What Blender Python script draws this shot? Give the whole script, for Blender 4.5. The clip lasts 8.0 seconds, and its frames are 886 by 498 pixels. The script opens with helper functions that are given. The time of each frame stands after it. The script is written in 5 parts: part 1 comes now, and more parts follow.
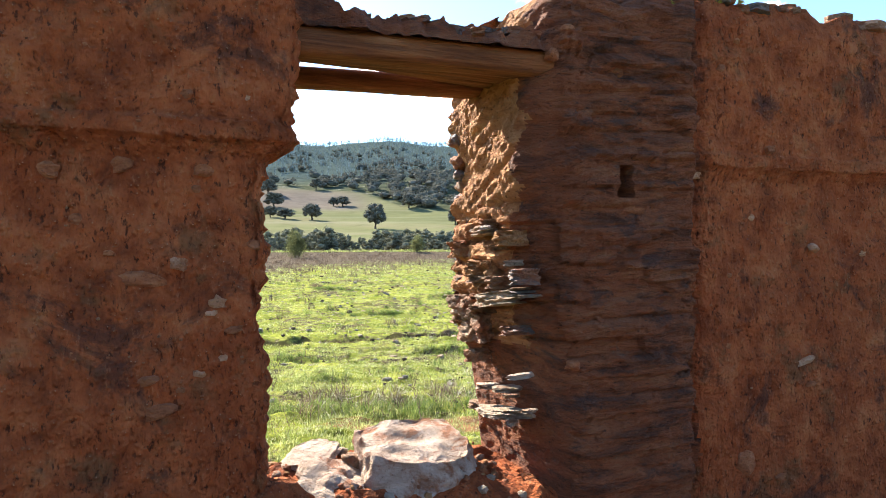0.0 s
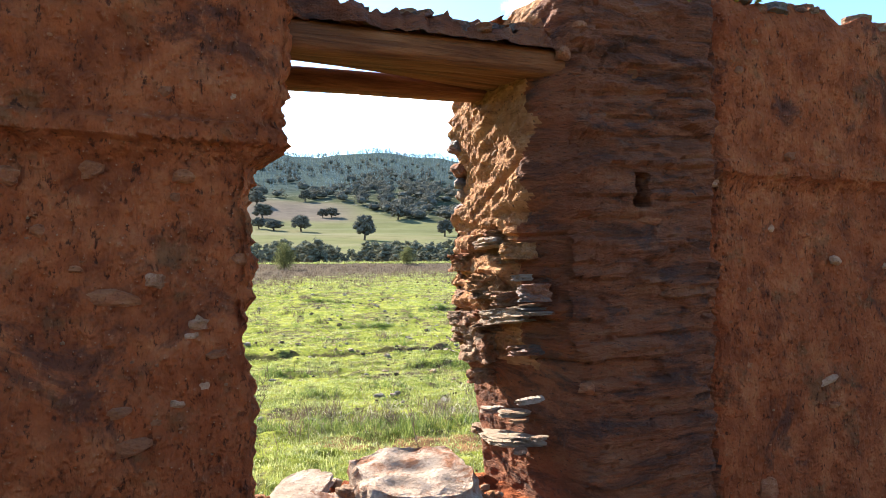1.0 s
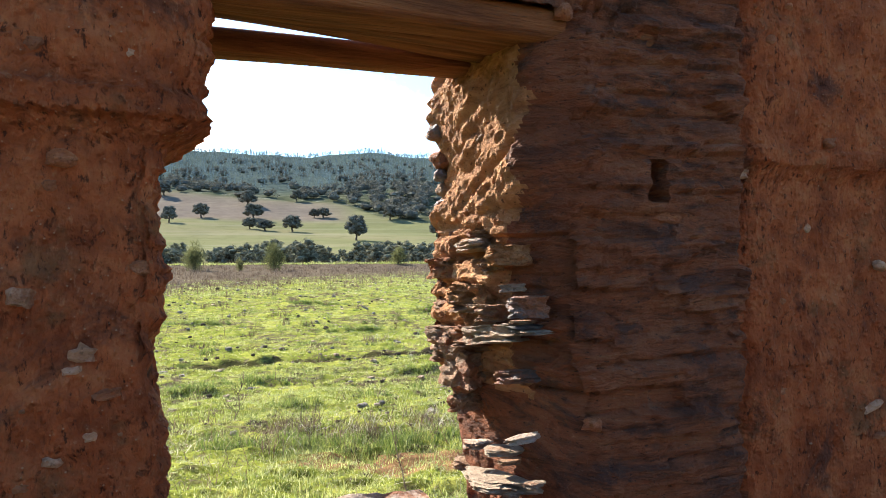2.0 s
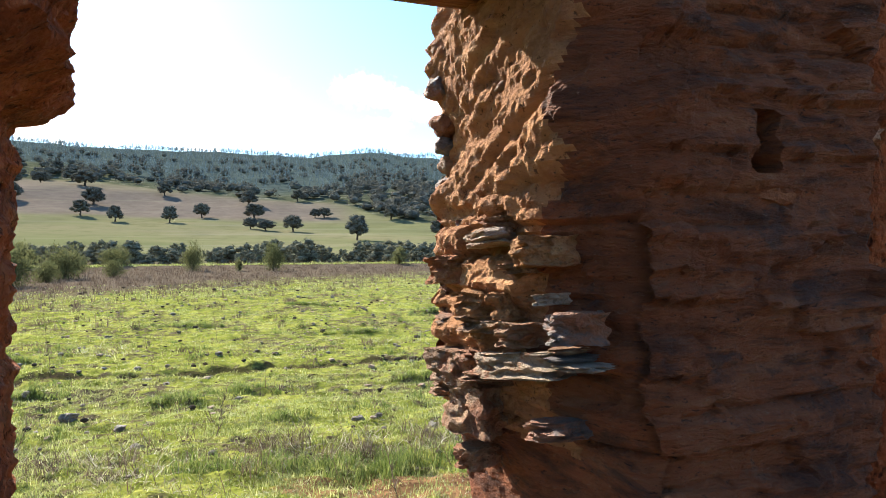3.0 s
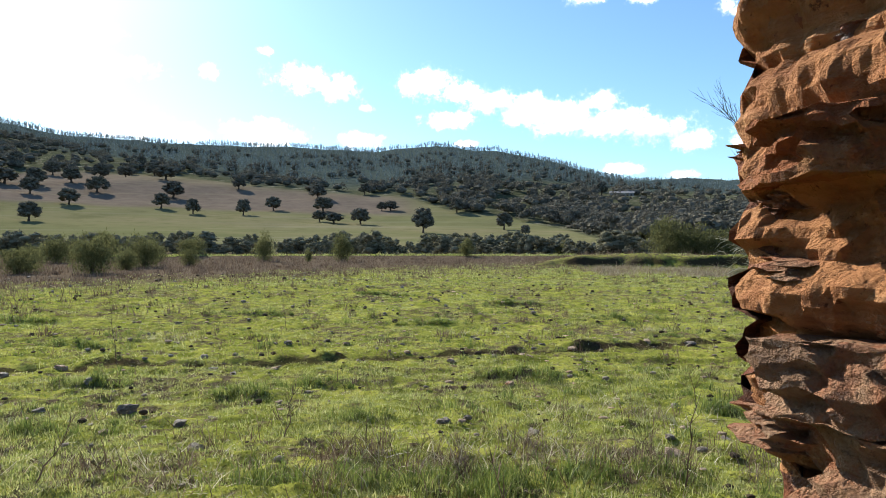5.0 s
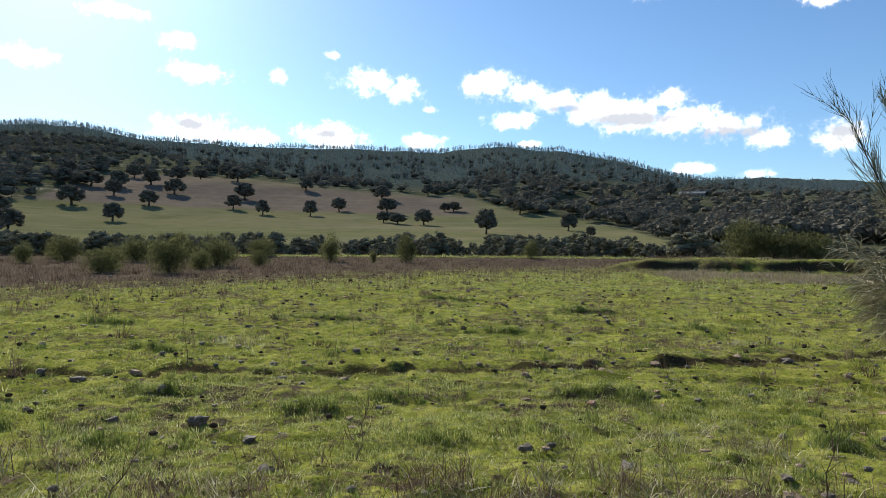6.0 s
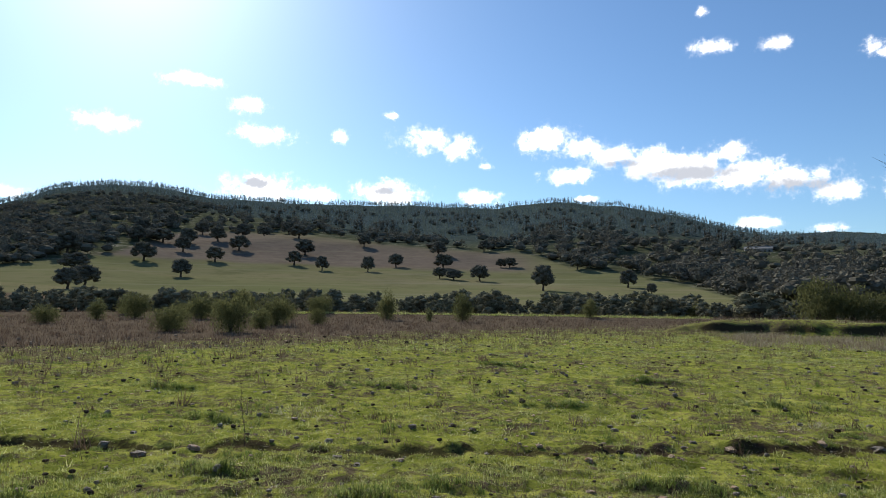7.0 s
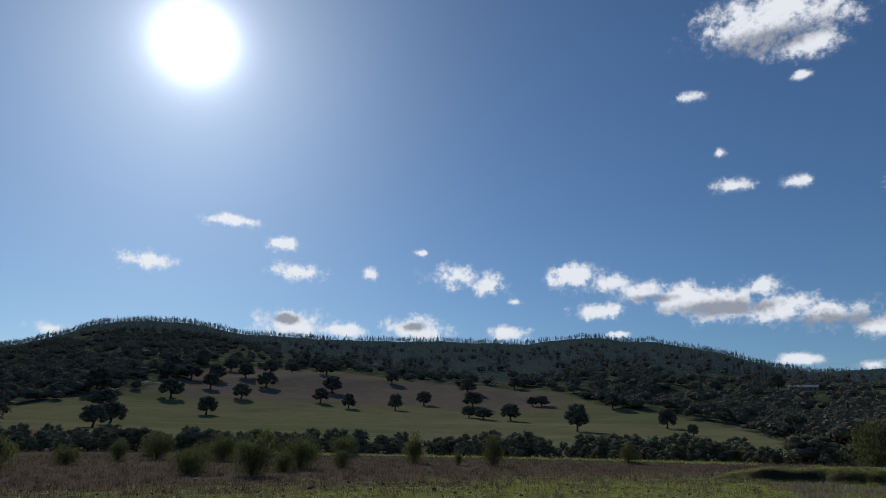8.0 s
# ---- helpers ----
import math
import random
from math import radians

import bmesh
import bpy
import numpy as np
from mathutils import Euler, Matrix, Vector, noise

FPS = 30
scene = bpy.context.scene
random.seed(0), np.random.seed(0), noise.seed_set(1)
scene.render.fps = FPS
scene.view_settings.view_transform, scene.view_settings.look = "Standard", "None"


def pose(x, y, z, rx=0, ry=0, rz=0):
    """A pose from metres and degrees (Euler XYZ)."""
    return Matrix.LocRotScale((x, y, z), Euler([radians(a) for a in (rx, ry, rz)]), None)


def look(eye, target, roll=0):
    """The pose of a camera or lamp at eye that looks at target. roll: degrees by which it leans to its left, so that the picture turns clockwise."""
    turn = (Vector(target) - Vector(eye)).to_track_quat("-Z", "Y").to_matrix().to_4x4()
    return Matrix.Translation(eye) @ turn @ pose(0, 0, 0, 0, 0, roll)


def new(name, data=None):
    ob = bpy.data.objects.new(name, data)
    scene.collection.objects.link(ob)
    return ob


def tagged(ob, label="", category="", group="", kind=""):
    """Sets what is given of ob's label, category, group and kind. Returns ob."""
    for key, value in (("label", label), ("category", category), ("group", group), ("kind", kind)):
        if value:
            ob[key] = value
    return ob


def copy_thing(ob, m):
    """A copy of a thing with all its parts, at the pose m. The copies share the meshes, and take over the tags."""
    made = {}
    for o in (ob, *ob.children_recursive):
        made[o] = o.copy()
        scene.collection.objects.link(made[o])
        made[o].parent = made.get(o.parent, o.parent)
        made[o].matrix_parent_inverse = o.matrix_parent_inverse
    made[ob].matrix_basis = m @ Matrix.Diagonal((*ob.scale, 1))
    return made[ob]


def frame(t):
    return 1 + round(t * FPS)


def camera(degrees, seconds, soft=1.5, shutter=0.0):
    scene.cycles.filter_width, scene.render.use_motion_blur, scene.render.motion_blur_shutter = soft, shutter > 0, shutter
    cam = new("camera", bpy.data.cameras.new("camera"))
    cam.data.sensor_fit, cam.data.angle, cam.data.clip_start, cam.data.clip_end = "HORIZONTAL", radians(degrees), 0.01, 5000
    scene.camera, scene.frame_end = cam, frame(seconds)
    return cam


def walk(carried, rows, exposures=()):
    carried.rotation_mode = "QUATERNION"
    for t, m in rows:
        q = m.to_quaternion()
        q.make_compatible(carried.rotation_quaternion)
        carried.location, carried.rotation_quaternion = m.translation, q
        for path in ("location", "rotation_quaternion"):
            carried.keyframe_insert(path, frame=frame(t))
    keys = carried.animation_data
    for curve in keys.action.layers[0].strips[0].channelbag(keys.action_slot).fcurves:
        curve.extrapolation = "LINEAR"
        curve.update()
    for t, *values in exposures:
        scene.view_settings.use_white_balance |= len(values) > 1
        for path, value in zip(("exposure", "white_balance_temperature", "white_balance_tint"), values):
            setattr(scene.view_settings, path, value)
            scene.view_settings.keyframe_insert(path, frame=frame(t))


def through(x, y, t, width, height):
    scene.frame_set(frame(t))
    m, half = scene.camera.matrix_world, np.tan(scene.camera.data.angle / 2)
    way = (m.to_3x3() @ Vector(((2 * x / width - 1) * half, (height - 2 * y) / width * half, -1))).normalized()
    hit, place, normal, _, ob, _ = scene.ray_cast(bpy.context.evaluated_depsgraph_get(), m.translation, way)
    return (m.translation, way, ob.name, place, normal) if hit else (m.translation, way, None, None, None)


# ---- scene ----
cam = camera(70.2, 8.0, soft=0.85)

PATH = [
    (0, (-0.005, 0.076, 1.898), (0.001, 2.076, 1.865), -0.1),
    (0.5, (-0.040, 0.146, 1.925), (-0.016, 2.146, 1.911), -0.2),
    (1, (-0.058, 0.280, 1.904), (-0.018, 2.280, 1.907), -0.2),
    (1.5, (-0.001, 0.482, 1.907), (0.055, 2.481, 1.914), -0.2),
    (1.7, (0.006, 0.581, 1.922), (0.071, 2.580, 1.925), -0.2),
    (2.8, (0.030, 1.255, 1.896), (0.093, 3.254, 1.902), -0.2),
    (3, (0.024, 1.408, 1.903), (0.085, 3.407, 1.906), -0.3),
    (3.5, (-0.035, 1.743, 1.864), (0.003, 3.743, 1.868), -0.2),
    (4, (-0.093, 2.061, 1.778), (-0.132, 4.060, 1.775), -0.1),
    (5.3, (-0.384, 2.614, 1.722), (-0.576, 4.605, 1.700), 0.15),
    (5.5, (-0.435, 2.712, 1.718), (-0.670, 4.698, 1.693), 0.2),
    (6, (-0.526, 2.913, 1.824), (-0.866, 4.884, 1.809), 0.4),
    (6.5, (-0.590, 3.037, 1.983), (-1.026, 4.989, 2.002), 0.6),
    (7, (-0.583, 3.033, 2.140), (-1.096, 4.959, 2.298), 0.7),
    (7.5, (-0.584, 3.025, 2.230), (-1.139, 4.904, 2.631), 0.9),
    (8, (-0.560, 3.020, 2.250), (-1.144, 4.844, 2.827), 1.1),
]
walk(cam, [(t, look(eye, target, roll)) for t, eye, target, roll in PATH],
     exposures=[(0.0, 2.2, 6500, 10), (1.7, 2.05, 6500, 10), (3.0, 1.75, 6500, 10), (4.2, 1.45, 6500, 10), (5.3, 0.8, 6500, 10), (6.5, 0.36, 6450, 10), (7.0, 0.28, 6400, 10), (7.5, -0.25, 6200, 10), (8.0, -0.86, 5950, 10)])

# ---------------------------------------------------------------- world and sun
SUN_AZ, SUN_EL = 42.6, 32.0          # degrees: bearing to the left of +y, height
world = bpy.data.worlds.new("sky")
scene.world = world
world.use_nodes = True


class Net:
    """Short hand for node trees."""

    def __init__(self, tree):
        self.tree = tree

    def node(self, kind, inputs=None, operation="", rotation=""):
        n = self.tree.nodes.new(kind)
        if operation:
            n.operation = operation
        if rotation:
            n.rotation_type = rotation
        for key, value in (inputs or {}).items():
            self.put(n.inputs[key], value)
        return n

    def put(self, socket, value):
        if isinstance(value, bpy.types.NodeSocket):
            self.tree.links.new(value, socket)
        else:
            socket.default_value = value

    def math(self, op, a, b=0.0, c=0.0, clamp=False):
        n = self.node("ShaderNodeMath", {0: a, 1: b, 2: c}, operation=op)
        n.use_clamp = clamp
        return n.outputs[0]

    def vec(self, op, a, b=(0, 0, 0)):
        return self.node("ShaderNodeVectorMath", {0: a, 1: b}, operation=op).outputs[0]

    def noise(self, vector, scale, detail=4.0, rough=0.55, distortion=0.0):
        return self.node("ShaderNodeTexNoise", {"Vector": vector, "Scale": scale, "Detail": detail, "Roughness": rough, "Distortion": distortion}).outputs[0]

    def ramp(self, fac, stops):
        n = self.node("ShaderNodeValToRGB", {0: fac})
        while len(n.color_ramp.elements) < len(stops):
            n.color_ramp.elements.new(0.5)
        for e, (p, c) in zip(n.color_ramp.elements, stops):
            e.position, e.color = p, (*c, 1) if len(c) == 3 else c
        return n.outputs[0]

    def grey(self, fac, a, b):
        """0 at a, 1 at b, smooth."""
        n = self.node("ShaderNodeMapRange", {0: fac, 1: a, 2: b, 3: 0.0, 4: 1.0})
        n.interpolation_type = "SMOOTHSTEP"
        return n.outputs[0]

    def mix(self, fac, a, b, blend="MIX"):
        n = self.node("ShaderNodeMix")
        n.data_type, n.blend_type = "RGBA", blend
        self.put(n.inputs[0], fac)
        for s, v in ((6, a), (7, b)):
            self.put(n.inputs[s], v if isinstance(v, bpy.types.NodeSocket) or len(v) == 4 else (*v, 1))
        return n.outputs[2]


# fair-weather clouds: bearing, height, half width, half height in degrees
CLOUDS = [
    (43.3, 13.8, 3.3, 1.2), (37.0, 18.0, 3.0, 0.7), (32.6, 16.5, 2.1, 0.8), (30.8, 14.0, 2.9, 1.0), (24.5, 14.3, 1.2, 0.8), (19.9, 16.4, 1.0, 0.5),
    (16.2, 14.2, 3.6, 1.5), (13.6, 13.5, 2.7, 1.5), (11.0, 12.0, 0.9, 0.4), (4.9, 14.3, 3.5, 1.6), (2.4, 13.4, 3.2, 1.4), (-0.4, 12.6, 3.4, 1.4), (-3.6, 11.9, 3.8, 1.5), (-9.6, 12.3, 2.6, 1.3),
    (-7.1, 11.3, 4.2, 1.7), (-11.0, 10.6, 4.0, 1.6), (-14.2, 9.8, 4.0, 1.5), (-17.3, 8.7, 2.3, 1.2), (3.4, 11.1, 2.6, 0.9), (31.6, 9.5, 4.2, 1.6), (27.0, 9.2, 3.4, 0.9), (19.9, 9.4, 4.4, 1.4), (11.8, 9.2, 2.4, 0.8),
    (1.9, 9.0, 1.3, 0.4), (-11.9, 6.5, 2.4, 0.6), (-16.6, 5.9, 1.8, 0.6), (49.6, 7.6, 1.9, 0.7), (-8.4, 20.9, 2.1, 0.9), (-13.5, 20.5, 1.8, 0.7), (-20.0, 19.1, 1.1, 0.9), (-7.8, 23.6, 0.6, 0.5),
    (-5.8, 28.6, 2.0, 0.8), (-15.1, 28.4, 1.0, 0.5), (-13.6, 33.2, 8.6, 2.9), (-15.8, 30.6, 3.4, 1.3), (-21.2, 18.5, 2.0, 0.7), (-26.8, 17.7, 1.9, 0.8), (-22.5, 8.6, 2.2, 1.5)]
# grey undersides of the thicker clouds
SHADED = [(-6.6, 10.9, 4.8, 0.9), (-14.5, 9.3, 4.2, 0.9), (-1.0, 12.0, 2.6, 0.5), (32.0, 9.9, 1.8, 0.6), (20.0, 9.7, 1.6, 0.5), (-13.0, 31.6, 6.0, 1.3), (-22.4, 8.9, 1.6, 0.9)]


def build_sky():
    net = Net(world.node_tree)
    net.tree.nodes.clear()
    sky = net.node("ShaderNodeTexSky")
    sky.sky_type, sky.sun_disc, sky.altitude = "NISHITA", False, 300
    sky.sun_elevation, sky.sun_rotation = radians(SUN_EL), radians(-SUN_AZ)
    sky.air_density, sky.dust_density, sky.ozone_density = 1.0, 0.5, 2.0
    ray = net.node("ShaderNodeTexCoord").outputs["Generated"]
    xyz = net.node("ShaderNodeSeparateXYZ", {0: net.vec("NORMALIZE", ray)})
    az = net.math("MULTIPLY", net.math("ARCTAN2", net.math("MULTIPLY", xyz.outputs[0], -1.0), xyz.outputs[1]), 57.2958)
    el = net.math("MULTIPLY", net.math("ARCSINE", xyz.outputs[2]), 57.2958)
    puff = net.noise(ray, 40.0, 8.0, 0.66)
    wisp = net.noise(ray, 9.0, 5.0, 0.6)
    best, under = None, None
    for a, e, w, h in CLOUDS:
        dx = net.math("MULTIPLY", net.math("SUBTRACT", az, a), 1 / w)
        dy = net.math("MULTIPLY", net.math("SUBTRACT", el, e), 1 / h)
        r = net.math("SQRT", net.math("ADD", net.math("MULTIPLY", dx, dx), net.math("MULTIPLY", dy, dy)))
        m = net.math("SUBTRACT", 1.0, r)
        best = m if best is None else net.math("MAXIMUM", best, m)
    for a, e, w, h in SHADED:
        dx = net.math("MULTIPLY", net.math("SUBTRACT", az, a), 1 / w)
        dy = net.math("MULTIPLY", net.math("SUBTRACT", el, e), 1 / h)
        m = net.math("SUBTRACT", 1.0, net.math("SQRT", net.math("ADD", net.math("MULTIPLY", dx, dx), net.math("MULTIPLY", dy, dy))))
        under = m if under is None else net.math("MAXIMUM", under, m)
    ragged = net.math("ADD", net.math("MULTIPLY", net.math("SUBTRACT", puff, 0.5), 2.0), net.math("MULTIPLY", net.math("SUBTRACT", wisp, 0.5), 1.2))
    ragged = net.math("ADD", ragged, net.math("MULTIPLY", net.math("SUBTRACT", net.noise(ray, 110.0, 5.0, 0.62), 0.5), 0.8))
    body = net.math("ADD", best, ragged)
    cover = net.grey(body, -0.24, 0.74)
    thick = net.grey(net.math("ADD", under, net.math("MULTIPLY", net.math("SUBTRACT", puff, 0.5), 2.2)), -0.1, 0.75)
    white = net.mix(net.math("MULTIPLY", thick, 0.78), (14.0, 13.8, 13.6), (2.7, 3.0, 3.7))
    blue = net.mix(1.0, sky.outputs[0], (0.71, 0.90, 1.05), "MULTIPLY")
    out = net.mix(net.math("POWER", cover, 3.0), blue, white)
    # the sun's own glare in the thin haze round it
    to_sun = (-math.sin(radians(SUN_AZ)) * math.cos(radians(SUN_EL)), math.cos(radians(SUN_AZ)) * math.cos(radians(SUN_EL)), math.sin(radians(SUN_EL)))
    near = net.node("ShaderNodeVectorMath", {0: net.vec("NORMALIZE", ray), 1: to_sun}, operation="DOT_PRODUCT").outputs["Value"]
    away = net.math("MULTIPLY", net.math("ARCCOSINE", near), 57.2958)
    glare = net.math("ADD", net.math("MULTIPLY", net.math("EXPONENT", net.math("MULTIPLY", away, -0.95)), 170.0), net.math("MULTIPLY", net.math("EXPONENT", net.math("MULTIPLY", away, -0.15)), 6.0))
    out = net.mix(1.0, out, net.mix(1.0, net.node("ShaderNodeCombineColor", {0: glare, 1: glare, 2: glare}).outputs[0], (1.0, 0.97, 0.93), "MULTIPLY"), "ADD")
    bg = net.node("ShaderNodeBackground", {0: out, 1: 0.105})
    net.node("ShaderNodeOutputWorld", {0: bg.outputs[0]})


build_sky()
sun_data = bpy.data.lights.new("sun", "SUN")
sun_data.energy, sun_data.angle, sun_data.color = 5.0, radians(0.53), (1.0, 0.93, 0.82)
sun = new("sun", sun_data)
_a, _e = radians(SUN_AZ), radians(SUN_EL)
sun.matrix_world = look((0, 0, 30), (math.sin(_a) * math.cos(_e) * 10, -math.cos(_a) * math.cos(_e) * 10, 30 - math.sin(_e) * 10))


# ---------------------------------------------------------------- materials
def material(name, build, rough=0.9, spec=0.25, through=0.0):
    """build(net, place) gives colour and height (or None); place is in metres. through: share of light that passes thin leaves."""
    m = bpy.data.materials.new(name)
    m.use_nodes = True
    net = Net(m.node_tree)
    net.tree.nodes.clear()
    place = net.node("ShaderNodeNewGeometry").outputs["Position"]
    colour, height, depth = build(net, place)
    shader = net.node("ShaderNodeBsdfPrincipled", {"Base Color": colour, "Roughness": rough, "Specular IOR Level": spec})
    if height is not None:
        net.put(shader.inputs["Normal"], net.node("ShaderNodeBump", {"Strength": 1.0, "Distance": depth, "Height": height}).outputs[0])
    last = shader.outputs[0]
    if through:
        tr = net.node("ShaderNodeBsdfTranslucent", {0: colour})
        last = net.node("ShaderNodeMixShader", {0: through, 1: last, 2: tr.outputs[0]}).outputs[0]
    net.node("ShaderNodeOutputMaterial", {0: last})
    return m


def earth_colour(net, p):
    tall = net.vec("MULTIPLY", p, (1.0, 1.0, 0.45))
    big, mid, fine = net.noise(p, 1.6, 3), net.noise(p, 6.0, 6, 0.65), net.noise(tall, 46.0, 6, 0.68)
    c = net.ramp(mid, [(0.28, (0.15, 0.040, 0.017)), (0.42, (0.30, 0.078, 0.027)), (0.55, (0.42, 0.118, 0.041)), (0.72, (0.50, 0.185, 0.076))])
    c = net.mix(net.math("MULTIPLY", net.grey(big, 0.45, 0.68), 0.6), c, (0.33, 0.080, 0.026))
    # dark damp stains and grey-green lichen film
    c = net.mix(net.math("MULTIPLY", net.grey(net.noise(p, 2.7, 6, 0.72, 0.6), 0.52, 0.64), 0.72), c, (0.080, 0.038, 0.027))
    c = net.mix(net.math("MULTIPLY", net.grey(net.noise(p, 3.9, 5, 0.7), 0.54, 0.68), 0.55), c, (0.13, 0.085, 0.040))
    c = net.mix(net.math("MULTIPLY", net.grey(fine, 0.58, 0.70), 0.45), c, (0.48, 0.22, 0.11))
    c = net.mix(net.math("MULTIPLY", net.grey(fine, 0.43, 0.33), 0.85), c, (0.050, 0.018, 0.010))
    # little pits and drip holes, longer than wide, with their shade in the colour
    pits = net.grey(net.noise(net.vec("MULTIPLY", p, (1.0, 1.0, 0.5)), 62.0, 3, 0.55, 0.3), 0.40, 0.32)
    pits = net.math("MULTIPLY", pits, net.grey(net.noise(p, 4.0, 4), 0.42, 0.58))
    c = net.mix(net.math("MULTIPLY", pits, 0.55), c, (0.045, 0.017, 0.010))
    grit = net.node("ShaderNodeTexVoronoi", {"Vector": p, "Scale": 38.0}).outputs["Distance"]
    c = net.mix(net.math("MULTIPLY", net.grey(grit, 0.13, 0.05), 0.45), c, (0.52, 0.33, 0.20))
    h = net.math("ADD", net.math("MULTIPLY", fine, 1.1), net.math("MULTIPLY", net.grey(grit, 0.5, 0.0), 0.35))
    h = net.math("ADD", h, net.math("MULTIPLY", mid, 1.3))
    h = net.math("SUBTRACT", h, net.math("MULTIPLY", pits, 0.6))
    return c, h, 0.05


def slate_colour(net, p):
    flat = net.vec("MULTIPLY", p, (1.0, 1.0, 4.5))
    lay = net.noise(flat, 3.0, 8, 0.7, 0.7)
    fine = net.noise(net.vec("MULTIPLY", p, (1.0, 1.0, 2.6)), 38.0, 6, 0.68)
    c = net.ramp(lay, [(0.30, (0.050, 0.026, 0.018)), (0.42, (0.140, 0.049, 0.023)), (0.53, (0.27, 0.086, 0.033)), (0.64, (0.30, 0.115, 0.050)), (0.80, (0.15, 0.082, 0.056))])
    c = net.mix(net.math("MULTIPLY", net.grey(net.noise(p, 2.3, 5, 0.6), 0.50, 0.66), 0.65), c, (0.25, 0.074, 0.027))
    c = net.mix(net.math("MULTIPLY", net.grey(net.noise(net.vec("MULTIPLY", p, (1.0, 1.0, 2.2)), 4.0, 6, 0.7, 0.5), 0.54, 0.66), 0.75), c, (0.075, 0.042, 0.033))
    c = net.mix(net.math("MULTIPLY", net.grey(net.noise(p, 7.0, 6, 0.7), 0.62, 0.70), 0.35), c, (0.20, 0.135, 0.09))
    c = net.mix(net.math("MULTIPLY", net.grey(fine, 0.60, 0.72), 0.5), c, (0.34, 0.20, 0.12))
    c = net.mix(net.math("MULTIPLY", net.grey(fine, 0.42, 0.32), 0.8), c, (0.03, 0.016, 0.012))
    h = net.math("ADD", net.math("MULTIPLY", lay, 1.4), net.math("MULTIPLY", fine, 1.0))
    h = net.math("ADD", h, net.math("MULTIPLY", net.noise(net.vec("MULTIPLY", p, (1.0, 1.0, 1.6)), 15.0, 6, 0.68, 0.4), 1.3))
    return c, h, 0.04


def stone_colour(a, b, c, mud=0.5):
    """Three tones of the stone, and how much red earth clings to it."""
    def build(net, p):
        rnd = net.node("ShaderNodeObjectInfo").outputs["Random"]
        n1, n2 = net.noise(net.vec("MULTIPLY", p, (1.0, 1.0, 2.5)), 12.0, 7, 0.68), net.noise(p, 70.0, 5, 0.65)
        col = net.ramp(n1, [(0.3, a), (0.5, b), (0.7, c)])
        col = net.mix(net.math("MULTIPLY", rnd, 0.45), col, tuple(v * 0.55 for v in b))
        film = net.math("ADD", net.noise(p, 6.0, 6, 0.7, 0.4), net.math("MULTIPLY", rnd, 0.12))
        col = net.mix(net.math("MULTIPLY", net.grey(film, 0.66 - 0.35 * mud, 0.80 - 0.35 * mud), 0.9), col, (0.30, 0.110, 0.046))
        col = net.mix(net.math("MULTIPLY", net.grey(n2, 0.56, 0.70), 0.6), col, tuple(v * 0.35 for v in a))
        return col, net.math("ADD", net.math("MULTIPLY", n1, 1.3), net.math("ADD", net.math("MULTIPLY", n2, 0.9), net.math("MULTIPLY", net.noise(p, 190.0, 3, 0.6), 0.35))), 0.032
    return build


def wood_colour(net, p):
    turned = net.node("ShaderNodeVectorRotate", {"Vector": p, "Angle": radians(-20)}, rotation="Z_AXIS").outputs[0]
    long = net.vec("MULTIPLY", turned, (1.2, 16.0, 16.0))
    g, f = net.noise(long, 2.2, 6, 0.6, 0.6), net.noise(long, 9.0, 4, 0.6)
    c = net.ramp(g, [(0.25, (0.060, 0.022, 0.010)), (0.45, (0.145, 0.055, 0.021)), (0.62, (0.22, 0.090, 0.034)), (0.8, (0.30, 0.14, 0.065))])
    c = net.mix(net.math("MULTIPLY", net.grey(f, 0.58, 0.72), 0.7), c, (0.06, 0.032, 0.018))
    return c, net.math("ADD", g, f), 0.012


def cover_layer(net):
    """What grows on the land, from the ground's own map: woods, fallow, planted forest."""
    n = net.node("ShaderNodeAttribute")
    n.attribute_name = "cover"
    return n.outputs["Color"]


